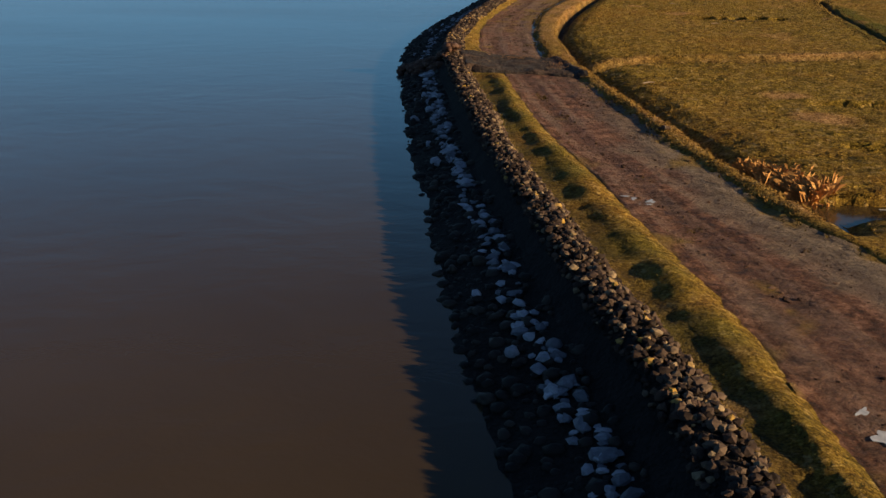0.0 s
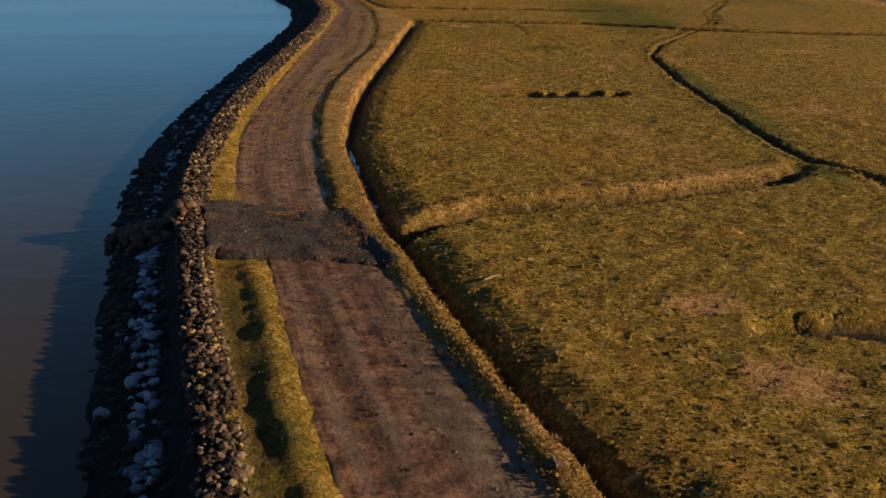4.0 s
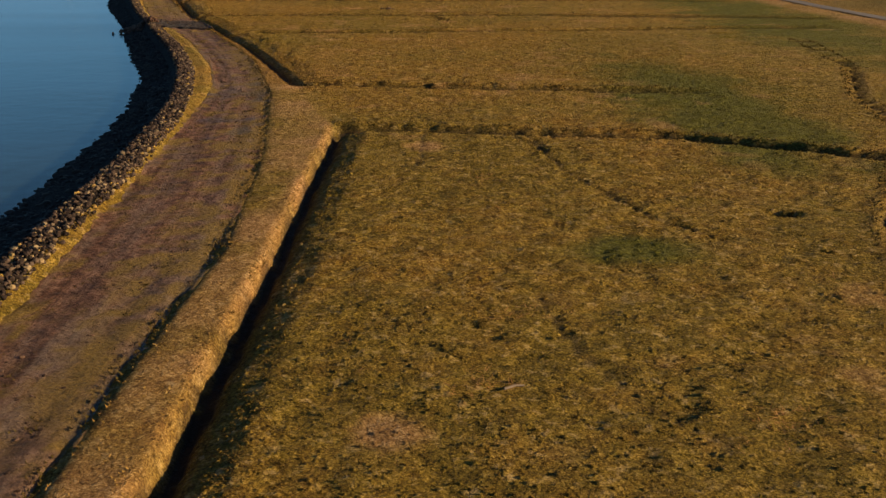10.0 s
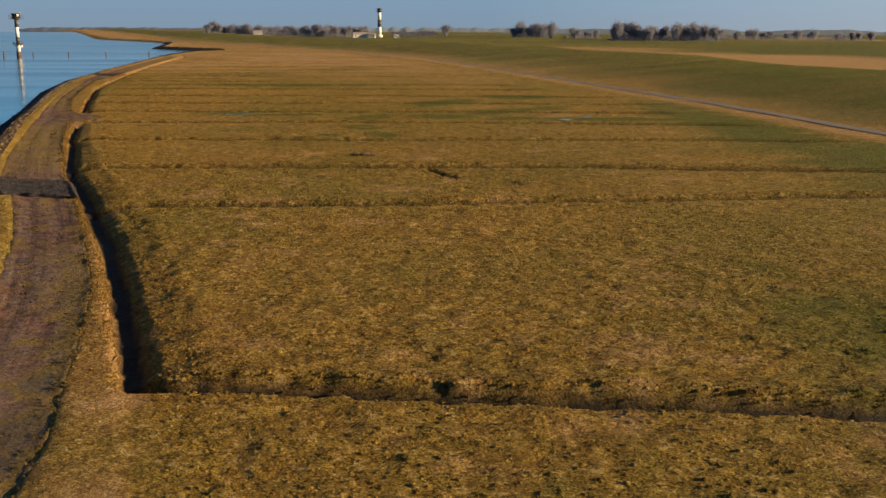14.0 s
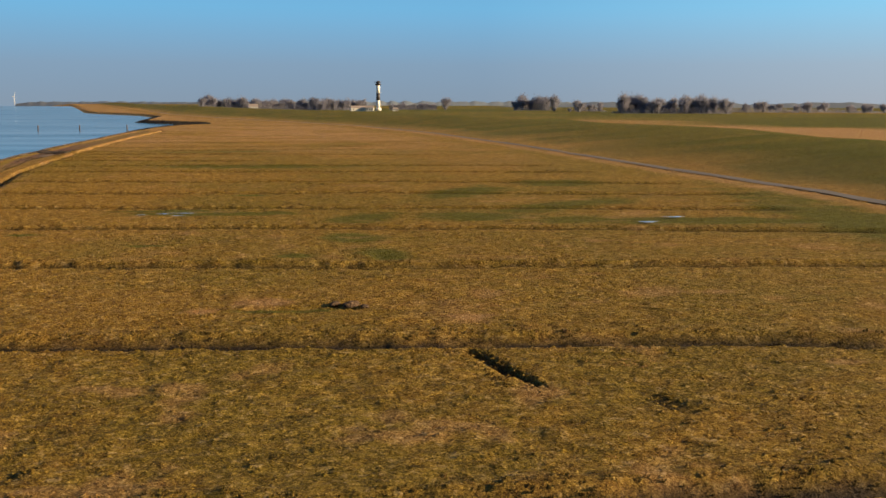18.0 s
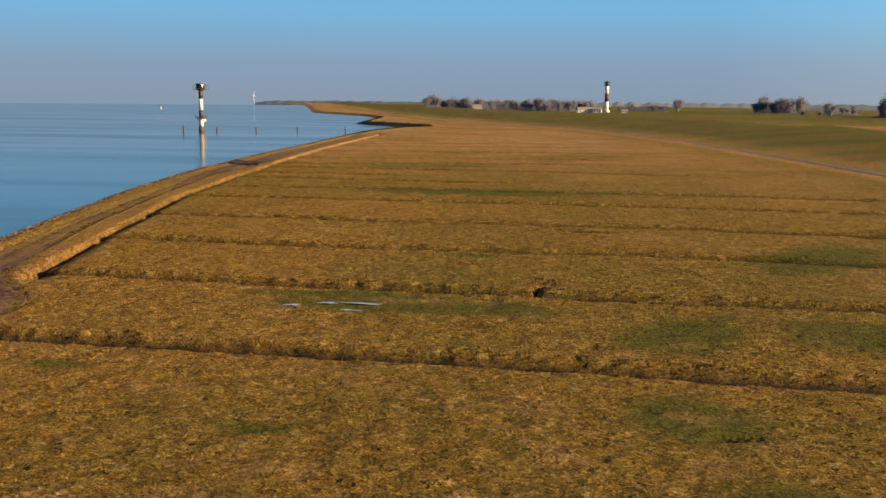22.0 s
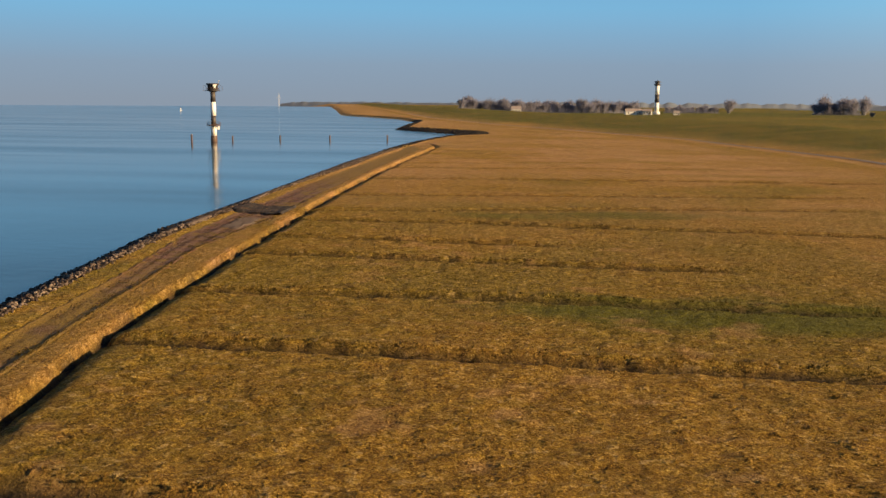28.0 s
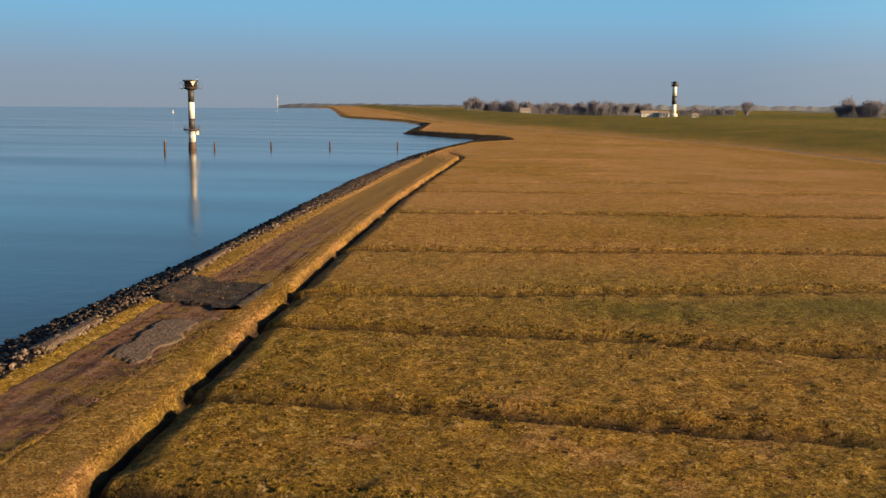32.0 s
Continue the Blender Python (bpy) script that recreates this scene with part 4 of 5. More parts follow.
def scatter(rng, y0, y1, t0, t1, per_metre, clear=()):
    n = int((y1 - y0) * per_metre)
    y = rng.uniform(y0, y1, n)
    t = rng.uniform(t0, t1, n)
    xs, xw = X_CREST(y), X_WATER(y)
    x = xs + (xw - xs) * t
    keep = np.ones(n, bool)
    for a, b, lim in clear:
        keep &= ~((y > a) & (y < b) & (t < lim))
    return x[keep], y[keep], t[keep]


rng = np.random.default_rng(5)
CLEAR = [(a - 0.5, b + 0.5, 0.0) for a, b in SLABS]


def heap(rng, y0, y1, t0, t1, dens, lo, hi, name, shapes, flat, mat, lift=0.1, pw=2.0):
    x, y, t = scatter(rng, y0, y1, t0, t1, dens, CLEAR)
    z = ground_at(x, y)[0] + 0.05
    s = lo + (hi - lo) * rng.random(len(x)) ** pw
    return rocks(name, shapes, x, y, z + lift * s, s, flat, mat, rng, revetment)


# crest riprap, slope boulders, frosted boulders
heap(rng, -10, 330, -0.02, 0.30, 58.0, 0.12, 0.34, "crest_stones", SHARP, 0.8, M_CREST, 0.3)
heap(rng, 330, 640, -0.02, 0.92, 46.0, 0.15, 0.34, "crest_stones", SHARP, 0.8, M_SHORE, 0.3)
heap(rng, 640, 1000, 0.0, 1.0, 8.0, 0.3, 0.8, "crest_stones", SHARP, 0.8, M_BOULDER, 0.3)
heap(rng, -10, 330, 0.40, 1.0, 15.0, 0.25, 0.65, "slope_boulders", MILD, 0.65, M_BOULDER, 0.0)
heap(rng, 330, 640, 0.70, 1.04, 8.0, 0.18, 0.42, "slope_boulders", SHARP, 0.75, M_BOULDER, 0.2)
heap(rng, -10, 62, 0.50, 0.66, 5.5, 0.22, 0.62, "frosted_boulders", SHARP, 0.55, M_PALE, 0.18, 1.4)
heap(rng, 66, 130, 0.50, 0.64, 2.6, 0.2, 0.45, "frosted_boulders", SHARP, 0.55, M_PALE, 0.18, 1.5)

# stones that can be told apart, nearest to the walk
shared = []
for k, (co, fa) in enumerate(SHARP):
    shared.append(soup("stone", co, fa, M_CREST))
for k, (co, fa) in enumerate(ROUND):
    shared.append(soup("stone", co, fa, M_BOULDER if k < 3 else M_PALE, True))
srng = random.Random(8)
picked = []
for k in range(290):
    y = srng.uniform(6, 62) if k < 210 else srng.uniform(62, 120)
    crest = k % 5 != 0
    t = srng.uniform(-0.05, 0.3) if crest else srng.uniform(0.48, 0.9)
    if any(a - 1 < y < b + 1 for a, b in SLABS[:1]):
        y -= 11
    picked.append((float(X_CREST(y) + (X_WATER(y) - X_CREST(y)) * t), y, crest))
tops = ground_at(np.array([p[0] for p in picked]), np.array([p[1] for p in picked]))[0]
for (x, y, crest), z in zip(picked, tops):
    s = srng.uniform(0.18, 0.36) if crest else srng.uniform(0.25, 0.6)
    st = new("stone", shared[srng.randrange(6) if crest else 6 + srng.randrange(5)])
    st.matrix_world = pose(x, y, float(z) + 0.3 * s, srng.uniform(0, 360), srng.uniform(0, 360), srng.uniform(0, 360)) @ Matrix.Diagonal((s * srng.uniform(.75, 1.25), s * srng.uniform(.75, 1.25), s * 0.8, 1))
    st.parent = revetment


# groynes of reddish boulders at the crossings
def groyne(x0, y0, x1, y1, n, seed):
    r = np.random.default_rng(seed)
    ob = tagged(new("groyne", None), "low mound of reddish-brown boulders running into the river", "groyne")
    u, v = r.random(n), r.normal(0, 0.42, n)
    ln = math.hypot(x1 - x0, y1 - y0)
    x = x0 + (x1 - x0) * u - (y1 - y0) / ln * v * 2.0
    y = y0 + (y1 - y0) * u + (x1 - x0) / ln * v * 2.0
    top = np.exp(-(v / 0.5) ** 2)
    z = np.maximum(ground_at(x, y)[0], WATER_Z) + 0.10 + 0.75 * top * (1 - 0.55 * u)
    rocks("boulder", MILD, x, y, z, 0.32 + 0.45 * r.random(n), 0.8, M_RED, r, ob)
    return ob


groyne(-13.9, 64.0, -18.6, 65.8, 200, 3)
groyne(-36.5, 240.0, -42.5, 243.5, 140, 4)


# dark slag crossings over the track
def slab(y0, y1, label):
    ys = np.linspace(y0 - 1, y1 + 1, 46)
    u, yy = np.meshgrid(np.linspace(0, 1, 46), ys)
    left, right = X_CREST(yy) - 0.35, X_TR(yy) + 0.7
    xx = left + (right - left) * u
    skew = yy + (u - 0.5) * 2.2
    e = np.minimum(skew - y0, y1 - skew) + 0.9 * vnoise(xx, yy, 0.6, 71, 3) + 1.1 * vnoise(xx, yy, 0.16, 74, 2)
    e = np.minimum(e, np.minimum(u, 1 - u) * 12 + 0.3 * vnoise(xx, yy, 0.9, 72, 2))
    base = ground_at(xx, yy)[0]
    flat = 0.45 - 0.35 * step(0.0, 0.4, u)
    zz = np.maximum(flat, base + 0.06 + 0.16 * step(0.3, 0.5, u)) + 0.10 + 0.13 * vnoise(xx, yy, 1.0, 73, 3)
    zz = np.where(e > 0, zz, base - 0.15) * step(-0.15, 0.25, e) + (base - 0.15) * (1 - step(-0.15, 0.25, e))
    ob = tagged(new("slag_crossing", grid_mesh("slag_crossing", xx, yy, zz, M_ASH)), label, "crossing", kind="structure")
    r = np.random.default_rng(int(y0))
    n = 700
    sx, sy = r.random(n), r.uniform(y0 - 0.8, y1 + 0.8, n)
    gx = X_CREST(sy) + 0.4 + (X_TR(sy) + 0.3 - X_CREST(sy)) * sx
    sk = sy + (sx - 0.5) * 2.2
    ok = (np.minimum(sk - y0, y1 - sk) + 0.7 * vnoise(gx, sy, 0.8, 71, 3) > -0.3)
    gx, sy, sx = gx[ok], sy[ok], sx[ok]
    top = np.maximum(0.45 - 0.35 * step(0.0, 0.4, sx), ground_at(gx, sy)[0]) + 0.12
    rocks("gravel", SHARP, gx, sy, top, 0.03 + 0.10 * r.random(len(gx)) ** 3, 0.7, M_CREST, r, ob)
    return ob


slab(58.6, 67.6, "dark slag and gravel crossing laid over the dirt track")
slab(236.5, 245.5, "dark slag crossing over the rutted track")
slab(461, 470, "dark grey slag crossing beside the shore ditch")


# ---- grass tufts ----
def tufts(name, px, py, size, material, rng, label, blades=6, spread=0.5, wind=(-0.3, 0.15), thin=1.0, tall=1.0):
    n = len(px)
    pz = ground_at(px, py)[0] - 0.04
    a = rng.uniform(0, 2 * math.pi, (n, blades))
    out = rng.uniform(0.25, 1.0, (n, blades)) * spread
    h = tall * size[:, None] * rng.uniform(0.6, 1.15, (n, blades))
    wdt = thin * size[:, None] * rng.uniform(0.10, 0.22, (n, blades))
    bx, by = px[:, None] + 0.25 * out * size[:, None] * np.cos(a), py[:, None] + 0.25 * out * size[:, None] * np.sin(a)
    tx, ty = bx + size[:, None] * (out * np.cos(a) + wind[0]), by + size[:, None] * (out * np.sin(a) + wind[1])
    ca, sa = np.cos(a + 1.57) * wdt, np.sin(a + 1.57) * wdt
    z0 = np.repeat(pz[:, None], blades, 1)
    if blades < 5:
        v = np.stack([np.stack([bx - ca, by - sa, z0], -1), np.stack([bx + ca, by + sa, z0], -1), np.stack([tx, ty, z0 + h], -1)], 2)
        f = np.arange(n * blades * 3).reshape(-1, 3)
        return tagged(new(name, soup(name, v.reshape(-1, 3), f, material)), label, "grass", kind="stuff")
    v = np.stack([np.stack([bx - ca, by - sa, z0], -1), np.stack([bx + ca, by + sa, z0], -1),
                  np.stack([(bx + tx) / 2 + ca * .7, (by + ty) / 2 + sa * .7, z0 + h * 0.7], -1), np.stack([tx, ty, z0 + h * 0.8], -1)], 2)
    co = v.reshape(-1, 3)
    b = np.arange(n * blades)[:, None] * 4
    f = np.concatenate([b + np.array([[0, 1, 2]]), b + np.array([[0, 2, 3]])])
    return tagged(new(name, soup(name, co, f, material)), label, "grass", kind="stuff")


def in_field(x, y):
    """Free of track, water and ditches."""
    z, g, d, m, w = ground_at(x, y)
    clear = np.ones(x.shape, bool)
    for pts, half, depth in DITCHES:
        px, py = [p[0] for p in pts], [p[1] for p in pts]
        if half >= 0.5 and px[-1] - px[0] > 15:
            side = y - np.interp(x, px, py)
            clear &= ~((side > -1.15) & (side < 1.4 * half / 0.62) & (x > px[0] - 1) & (x < px[-1] + 1))
    return clear & (x > X_DITCH(y) + 1.4) & (x > X_TR(y) + 0.5) & (x < X_ROAD(y) - 3) & (m < 0.2) & (g < 0.35) & (z > -0.2)


trng = np.random.default_rng(11)


def field_tufts(n, y0, y1, s0, s1, lo, hi, name, mat, label, patch=0.0, thin=0.7, tall=0.7):
    y = y0 + (y1 - y0) * trng.random(n) ** (1.0 if y1 < 300 else 1.5)
    x = X_CREST(y) + s0 + (s1 - s0) * trng.random(n) ** 1.6
    keep = in_field(x, y) & (vnoise(x, y, 0.12, 81, 3) + 0.5 * trng.random(n) > patch)
    x, y = x[keep], y[keep]
    return tufts(name, x, y, trng.uniform(lo, hi, len(x)), mat, trng, label, 4, 1.2, (-0.15, 0.08), thin, tall)


def tussocks(n, y0, y1, s0, s1, label, lo=0.06, hi=0.17):
    """Low ragged tussocks crowding the cropped marsh grass."""
    y = trng.uniform(y0, y1, n)
    x = X_CREST(y) + s0 + (s1 - s0) * trng.random(n) ** 1.5
    z, g, d, m, w = ground_at(x, y)
    keep = (x > X_DITCH(y) + 1.2) & (x > X_TR(y) + 0.5) & (x < X_ROAD(y) - 3) & (m < 0.05) & (z > -0.3)
    keep &= vnoise(x, y, 0.35, 83, 3) + 0.6 * vnoise(x, y, 0.06, 84, 2) + 1.6 * trng.random(n) > 0.25
    x, y, z, g, d, w = (v[keep] for v in (x, y, z, g, d, w))
    n = len(x)
    r = lo + (hi - lo) * trng.random(n) ** 1.8
    h = r * trng.uniform(0.25, 0.62, n)
    a = trng.uniform(0, 6.28, n)[:, None] + np.arange(5) * 2 * math.pi / 5 + trng.normal(0, 0.2, (n, 5))
    r0 = r[:, None] * trng.uniform(0.7, 1.5, (n, 5))
    low = np.stack([x[:, None] + r0 * np.cos(a), y[:, None] + r0 * np.sin(a), np.repeat(z[:, None] - 0.03, 5, 1)], -1)
    tip = np.stack([x + r * trng.uniform(-0.5, 0.4, n), y + r * trng.uniform(-0.4, 0.4, n), z + h], -1)[:, None]
    co = np.concatenate([low, tip], 1).reshape(-1, 3)
    k = np.arange(5)
    one = np.stack([k, (k + 1) % 5, 0 * k + 5], -1)
    fa = (one[None] + (np.arange(n) * 6)[:, None, None]).reshape(-1, 3)
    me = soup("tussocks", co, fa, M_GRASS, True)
    for key, v in (("green", g), ("dead", d), ("warm", w)):
        me.attributes.new(key, "FLOAT", "POINT").data.foreach_set("value", np.repeat(np.clip(v, 0, 1), 6).astype(np.float32))
    return tagged(new("tussocks", me), label, "grass", kind="stuff")


tussocks(150000, 22, 262, 9, 60, "olive and brown tussocks of cropped marsh grass")
tussocks(110000, 250, 470, 12, 70, "tawny tussocks of cropped marsh grass")
field_tufts(55000, 20, 262, 9, 90, 0.14, 0.34, "straw_tufts", M_STRAW, "bleached straw tussocks of dead marsh grass", 0.05, 0.22, 0.45)
field_tufts(75000, 258, 640, 12, 110, 0.14, 0.34, "straw_tufts", M_STRAW, "bleached straw tussocks of dead marsh grass", 0.0, 0.22, 0.45)


def rim_tufts():
    px, py = [], []
    for pts, half, depth in DITCHES:
        if half < 0.25:
            continue
        for (ax, ay), (bx, by) in zip(pts, pts[1:]):
            ln = math.hypot(bx - ax, by - ay)
            n = int(ln * 9)
            t = trng.random(n)
            nx, ny = -(by - ay) / ln, (bx - ax) / ln
            far = trng.random(n) < (0.95 if abs(bx - ax) > 4 else 0.5)
            off = np.where(far, half / 0.62 * trng.uniform(0.95, 2.3, n), -0.9 - trng.gamma(1.2, 0.2, n)) * np.sign(ny if ny else 1)
            px.append(ax + (bx - ax) * t + nx * off)
            py.append(ay + (by - ay) * t + ny * off)
    x, y = np.concatenate(px), np.concatenate(py)
    k = (x > X_DITCH(y) + 1.3) & (y < 560)
    return x[k], y[k]


rx, ry = rim_tufts()
half_n = len(rx) // 4
order = trng.permutation(len(rx))
rx, ry = rx[order], ry[order]
tufts("ditch_grass", rx[:half_n], ry[:half_n], trng.uniform(0.10, 0.20, half_n), M_STRAW, trng, "pale dry grass overhanging the ditch edges", 6, 0.5, (0, -0.25), 0.6)
tufts("ditch_grass", rx[half_n:], ry[half_n:], trng.uniform(0.10, 0.24, len(rx) - half_n), M_SHAG, trng, "olive grass hanging over the far walls of the ditches", 6, 0.5, (0, -0.25), 0.6)
n = 24000
y = trng.uniform(24, 470, n)
keep = (ditch_gap(y) > 0.5) & ((y < 82) | (y > 172) | (trng.random(n) < 0.35))
y = y[keep]
x = X_DITCH(y) - np.where(trng.random(len(y)) < 0.3, trng.gamma(1.3, 0.35, len(y)), trng.random(len(y)) * np.maximum(X_DITCH(y) - X_TR(y) - 0.3, 0.4))
tufts("bank_grass", x, y, trng.uniform(0.08, 0.2, len(x)), M_STRAW, trng, "dry orange grass on the bank of the shore ditch", 4, 1.1, (0.2, 0), 1.7, 0.6)
n = 13000
y = trng.uniform(0, 480, n)
x = X_CREST(y) + trng.uniform(-0.1, 1.0, n) * np.maximum(X_TL(y) - X_CREST(y), 0.8)
tufts("verge_grass", x, y, trng.uniform(0.05, 0.14, n), M_OLIVE, trng, "mossy green and ochre grass on the verge beside the stones", 4, 1.1, (-0.2, 0), 1.7, 0.4)

# turf and clods on the track
n = 26000
y = trng.uniform(0, 480, n)
u = trng.random(n)
x = X_TL(y) + (X_TR(y) - X_TL(y) + 0.4) * u
grown = vnoise(x, y, 0.7, 55, 3) + 0.55 * (np.abs(u - 0.5) * 2) ** 2 + 0.25 * step(85, 110, y) * u + 0.15 * step(330, 345, y)
k = (grown > 0.42) & (y > 20)
for s0, s1 in SLABS:
    k &= (y < s0 - 1) | (y > s1 + 1)
tufts("track_turf", x[k], y[k], trng.uniform(0.07, 0.2, int(k.sum())), M_SHAG, trng, "dark clumps of turf growing over the dirt track", 4, 1.1, (-0.1, 0), 1.6, 0.7).location.z = 0.19
n = 9000
y = trng.uniform(0, 480, n)
u = 0.03 + 0.94 * trng.random(n)
x = X_TL(y) + (X_TR(y) - X_TL(y)) * u
k = vnoise(x, y, 0.35, 56, 3) + 0.5 * trng.random(n) > 0.15
x, y = x[k], y[k]
rocks("dirt_clods", SHARP, x, y, ground_at(x, y)[0] + 0.19, 0.05 + 0.16 * trng.random(len(x)) ** 2.5, 0.6, M_SOIL, trng, dirt_track)

# dry reeds by the pond
n = 800
u = trng.random(n) ** 0.6
x, y = 6.6 + 2.9 * u + trng.normal(0, 0.22 + 0.40 * u, n), 35.5 - 7.0 * u + trng.normal(0, 0.3, n)
tufts("reeds", x, y, trng.uniform(0.5, 0.9, n) * (0.5 + 0.6 * u), M_REED, trng, "orange dry reeds standing at the edge of the frozen pond", 5, 0.85, (-0.12, 0.05), 0.07, 1.1)

# straw litter and driftwood stalks strewn on the marsh
spots_l = [(5.5, 98), (0.8, 94.3), (10.5, 100.8), (4.7, 151), (2.3, 121.2), (5.0, 128), (-12.2, 264.3), (-9.1, 267.6), (12.4, 250), (9.6, 256.6), (12.8, 118.3), (4.8, 108.6), (-2.4, 265.8)]
lx, ly = [], []
for sx, sy in spots_l:
    m = 26
    lx.append(sx + trng.normal(0, 0.75, m))
    ly.append(sy + trng.normal(0, 0.55, m))
lx.append(trng.uniform(-6, 26, 260))
ly.append(trng.uniform(70, 260, 260))
lx, ly = np.concatenate(lx), np.concatenate(ly)
k = in_field(lx, ly)
lx, ly = lx[k], ly[k]
tufts("straw_litter", lx, ly, trng.uniform(0.2, 0.5, len(lx)), M_REED, trng, "pale dead stalks lying strewn on the marsh grass", 4, 1.4, (0.1, 0.1), 0.22, 0.25).location.z = 0.08

# reed litter swept onto the crossing
n = 260
x = np.concatenate([trng.normal(-5.0, 0.6, n // 2), trng.normal(-8.6, 1.2, n - n // 2)])
y = np.concatenate([trng.normal(63.2, 1.3, n // 2), trng.normal(66.2, 0.6, n - n // 2)])
litter = tufts("reed_litter", x, y, trng.uniform(0.2, 0.45, n), M_REED, trng, "orange reed litter lying on the dark crossing", 4, 1.6, (0.2, 0.1), 0.16, 0.12)
litter.location.z = 0.52


# pale grouted patches on the revetment
def grout(y0, y1, t1):
    ys = np.linspace(y0, y1, 24)
    u, yy = np.meshgrid(np.linspace(0, 1, 14), ys)
    a, b = X_CREST(yy) - 0.1, X_CREST(yy) + (X_WATER(yy) - X_CREST(yy)) * t1
    xx = a + (b - a) * u
    e = np.minimum(np.minimum(u, 1 - u) * 3.0, np.minimum(yy - y0, y1 - yy) * 0.6) + 0.25 * vnoise(xx, yy, 0.9, 75, 2)
    zz = ground_at(xx, yy)[0] + 0.24 * step(0.0, 0.35, e) - 0.2 * (1 - step(-0.1, 0.2, e)) + 0.05 * vnoise(xx, yy, 1.5, 76, 2)
    return tagged(new("grouted_patch", grid_mesh("grouted_patch", xx, yy, zz, M_GROUT)), "pale grouted stone patch in the revetment crest", "revetment", kind="structure")


grout(446.5, 454.5, 0.30)
grout(474, 486, 0.26)
ys = np.linspace(445.5, 457.5, 30)
u, yy = np.meshgrid(np.linspace(0, 1, 22), ys)
xx = X_TL(yy) + 1.0 + (X_TR(yy) - X_TL(yy) - 1.3) * u
e = np.minimum(np.minimum(u, 1 - u) * 3.4, np.minimum(yy - 445.5, 457.5 - yy) * 0.45) + 0.55 * vnoise(xx, yy, 0.45, 77, 3)
zz = ground_at(xx, yy)[0] + np.where(e > 0.3, 0.28, -0.25) + 0.04 * vnoise(xx, yy, 1.5, 78, 2)
tagged(new("grouted_patch", grid_mesh("grouted_patch", xx, yy, zz, M_GROUT)), "worn pale concrete patch laid on the dirt track", "paving", kind="structure")


# ---- frozen puddles ----
def puddle(cx, cy, a, b, turn, z=None, label="thin frozen puddle with a white ice sheet", mat=None):
    bm = bmesh.new()
    r = random.Random(int(cx * 31 + cy * 17))
    ring_v = []
    a, b = (0.75 * a, 0.75 * b) if mat is None else (a, b)
    n, ph = 30, r.uniform(0, 6.28)
    for k in range(n):
        q = 2 * math.pi * k / n
        s = 1 + 0.32 * math.sin(3 * q + ph) + 0.22 * math.sin(5 * q + 2.3 * ph) + r.uniform(-0.14, 0.14)
        ring_v.append(bm.verts.new((a * s * math.cos(q), b * s * math.sin(q), 0)))
    f = bm.faces.new(ring_v)
    g = bmesh.ops.extrude_face_region(bm, geom=[f])
    for v in g["geom"]:
        if isinstance(v, bmesh.types.BMVert):
            v.co.z += 0.012
    bmesh.ops.recalc_face_normals(bm, faces=bm.faces)
    ob = part("puddle", bm, mat or M_ICE)
    zz = ground_z(cx, cy) + (0.20 if cy < 30 else 0.08) if z is None else z
    ob.matrix_world = pose(cx, cy, zz, 0, 0, turn)
    return tagged(ob, label, "puddle", "frozen puddles")


puddle(2.2, 25.4, 0.36, 0.2, 20); puddle(1.8, 26.3, 0.28, 0.14, 60); puddle(2.5, 26.0, 0.22, 0.3, 10); puddle(1.4, 26.4, 0.2, 0.12, 0)
puddle(8.3, 6.6, 0.35, 0.5, 10); puddle(8.0, 7.9, 0.3, 0.16, 60); puddle(8.5, 5.6, 0.25, 0.4, 0)
puddle(-27.0, 321.0, 0.8, 0.35, 0); puddle(-24.4, 320.8, 1.7, 0.30, -5); puddle(-29.2, 319.6, 0.7, 0.3, 10); puddle(-24.8, 318.8, 1.0, 0.2, 0)
puddle(29.8, 310.6, 1.2, 0.8, 10); puddle(34.2, 315.2, 1.4, 0.6, 5)
M_POND = water_material()
M_POND.name = "pond_water"
puddle(11.2, 27.6, 3.6, 2.1, 12, -0.62, "still dark pond in a marsh hollow", M_POND)
puddle(13.2, 28.7, 1.0, 0.22, 8, -0.60)
puddle(15.6, 29.0, 3.6, 0.8, 12, -0.63, "still dark pond in a marsh hollow", M_POND)


# ---- navigation towers ----
def railing(radius, z, parent, name="railing", gap=None):
    bm = bmesh.new()
    for h in (0.55, 1.1):
        ring(bm, radius, z + h, 0.035, 20)
    for k in range(20):
        a = 2 * math.pi * k / 20
        tube(bm, (radius * math.cos(a), radius * math.sin(a), z), (radius * math.cos(a), radius * math.sin(a), z + 1.1), 0.03, 5)
    return part(name, bm, M_RUST, parent)


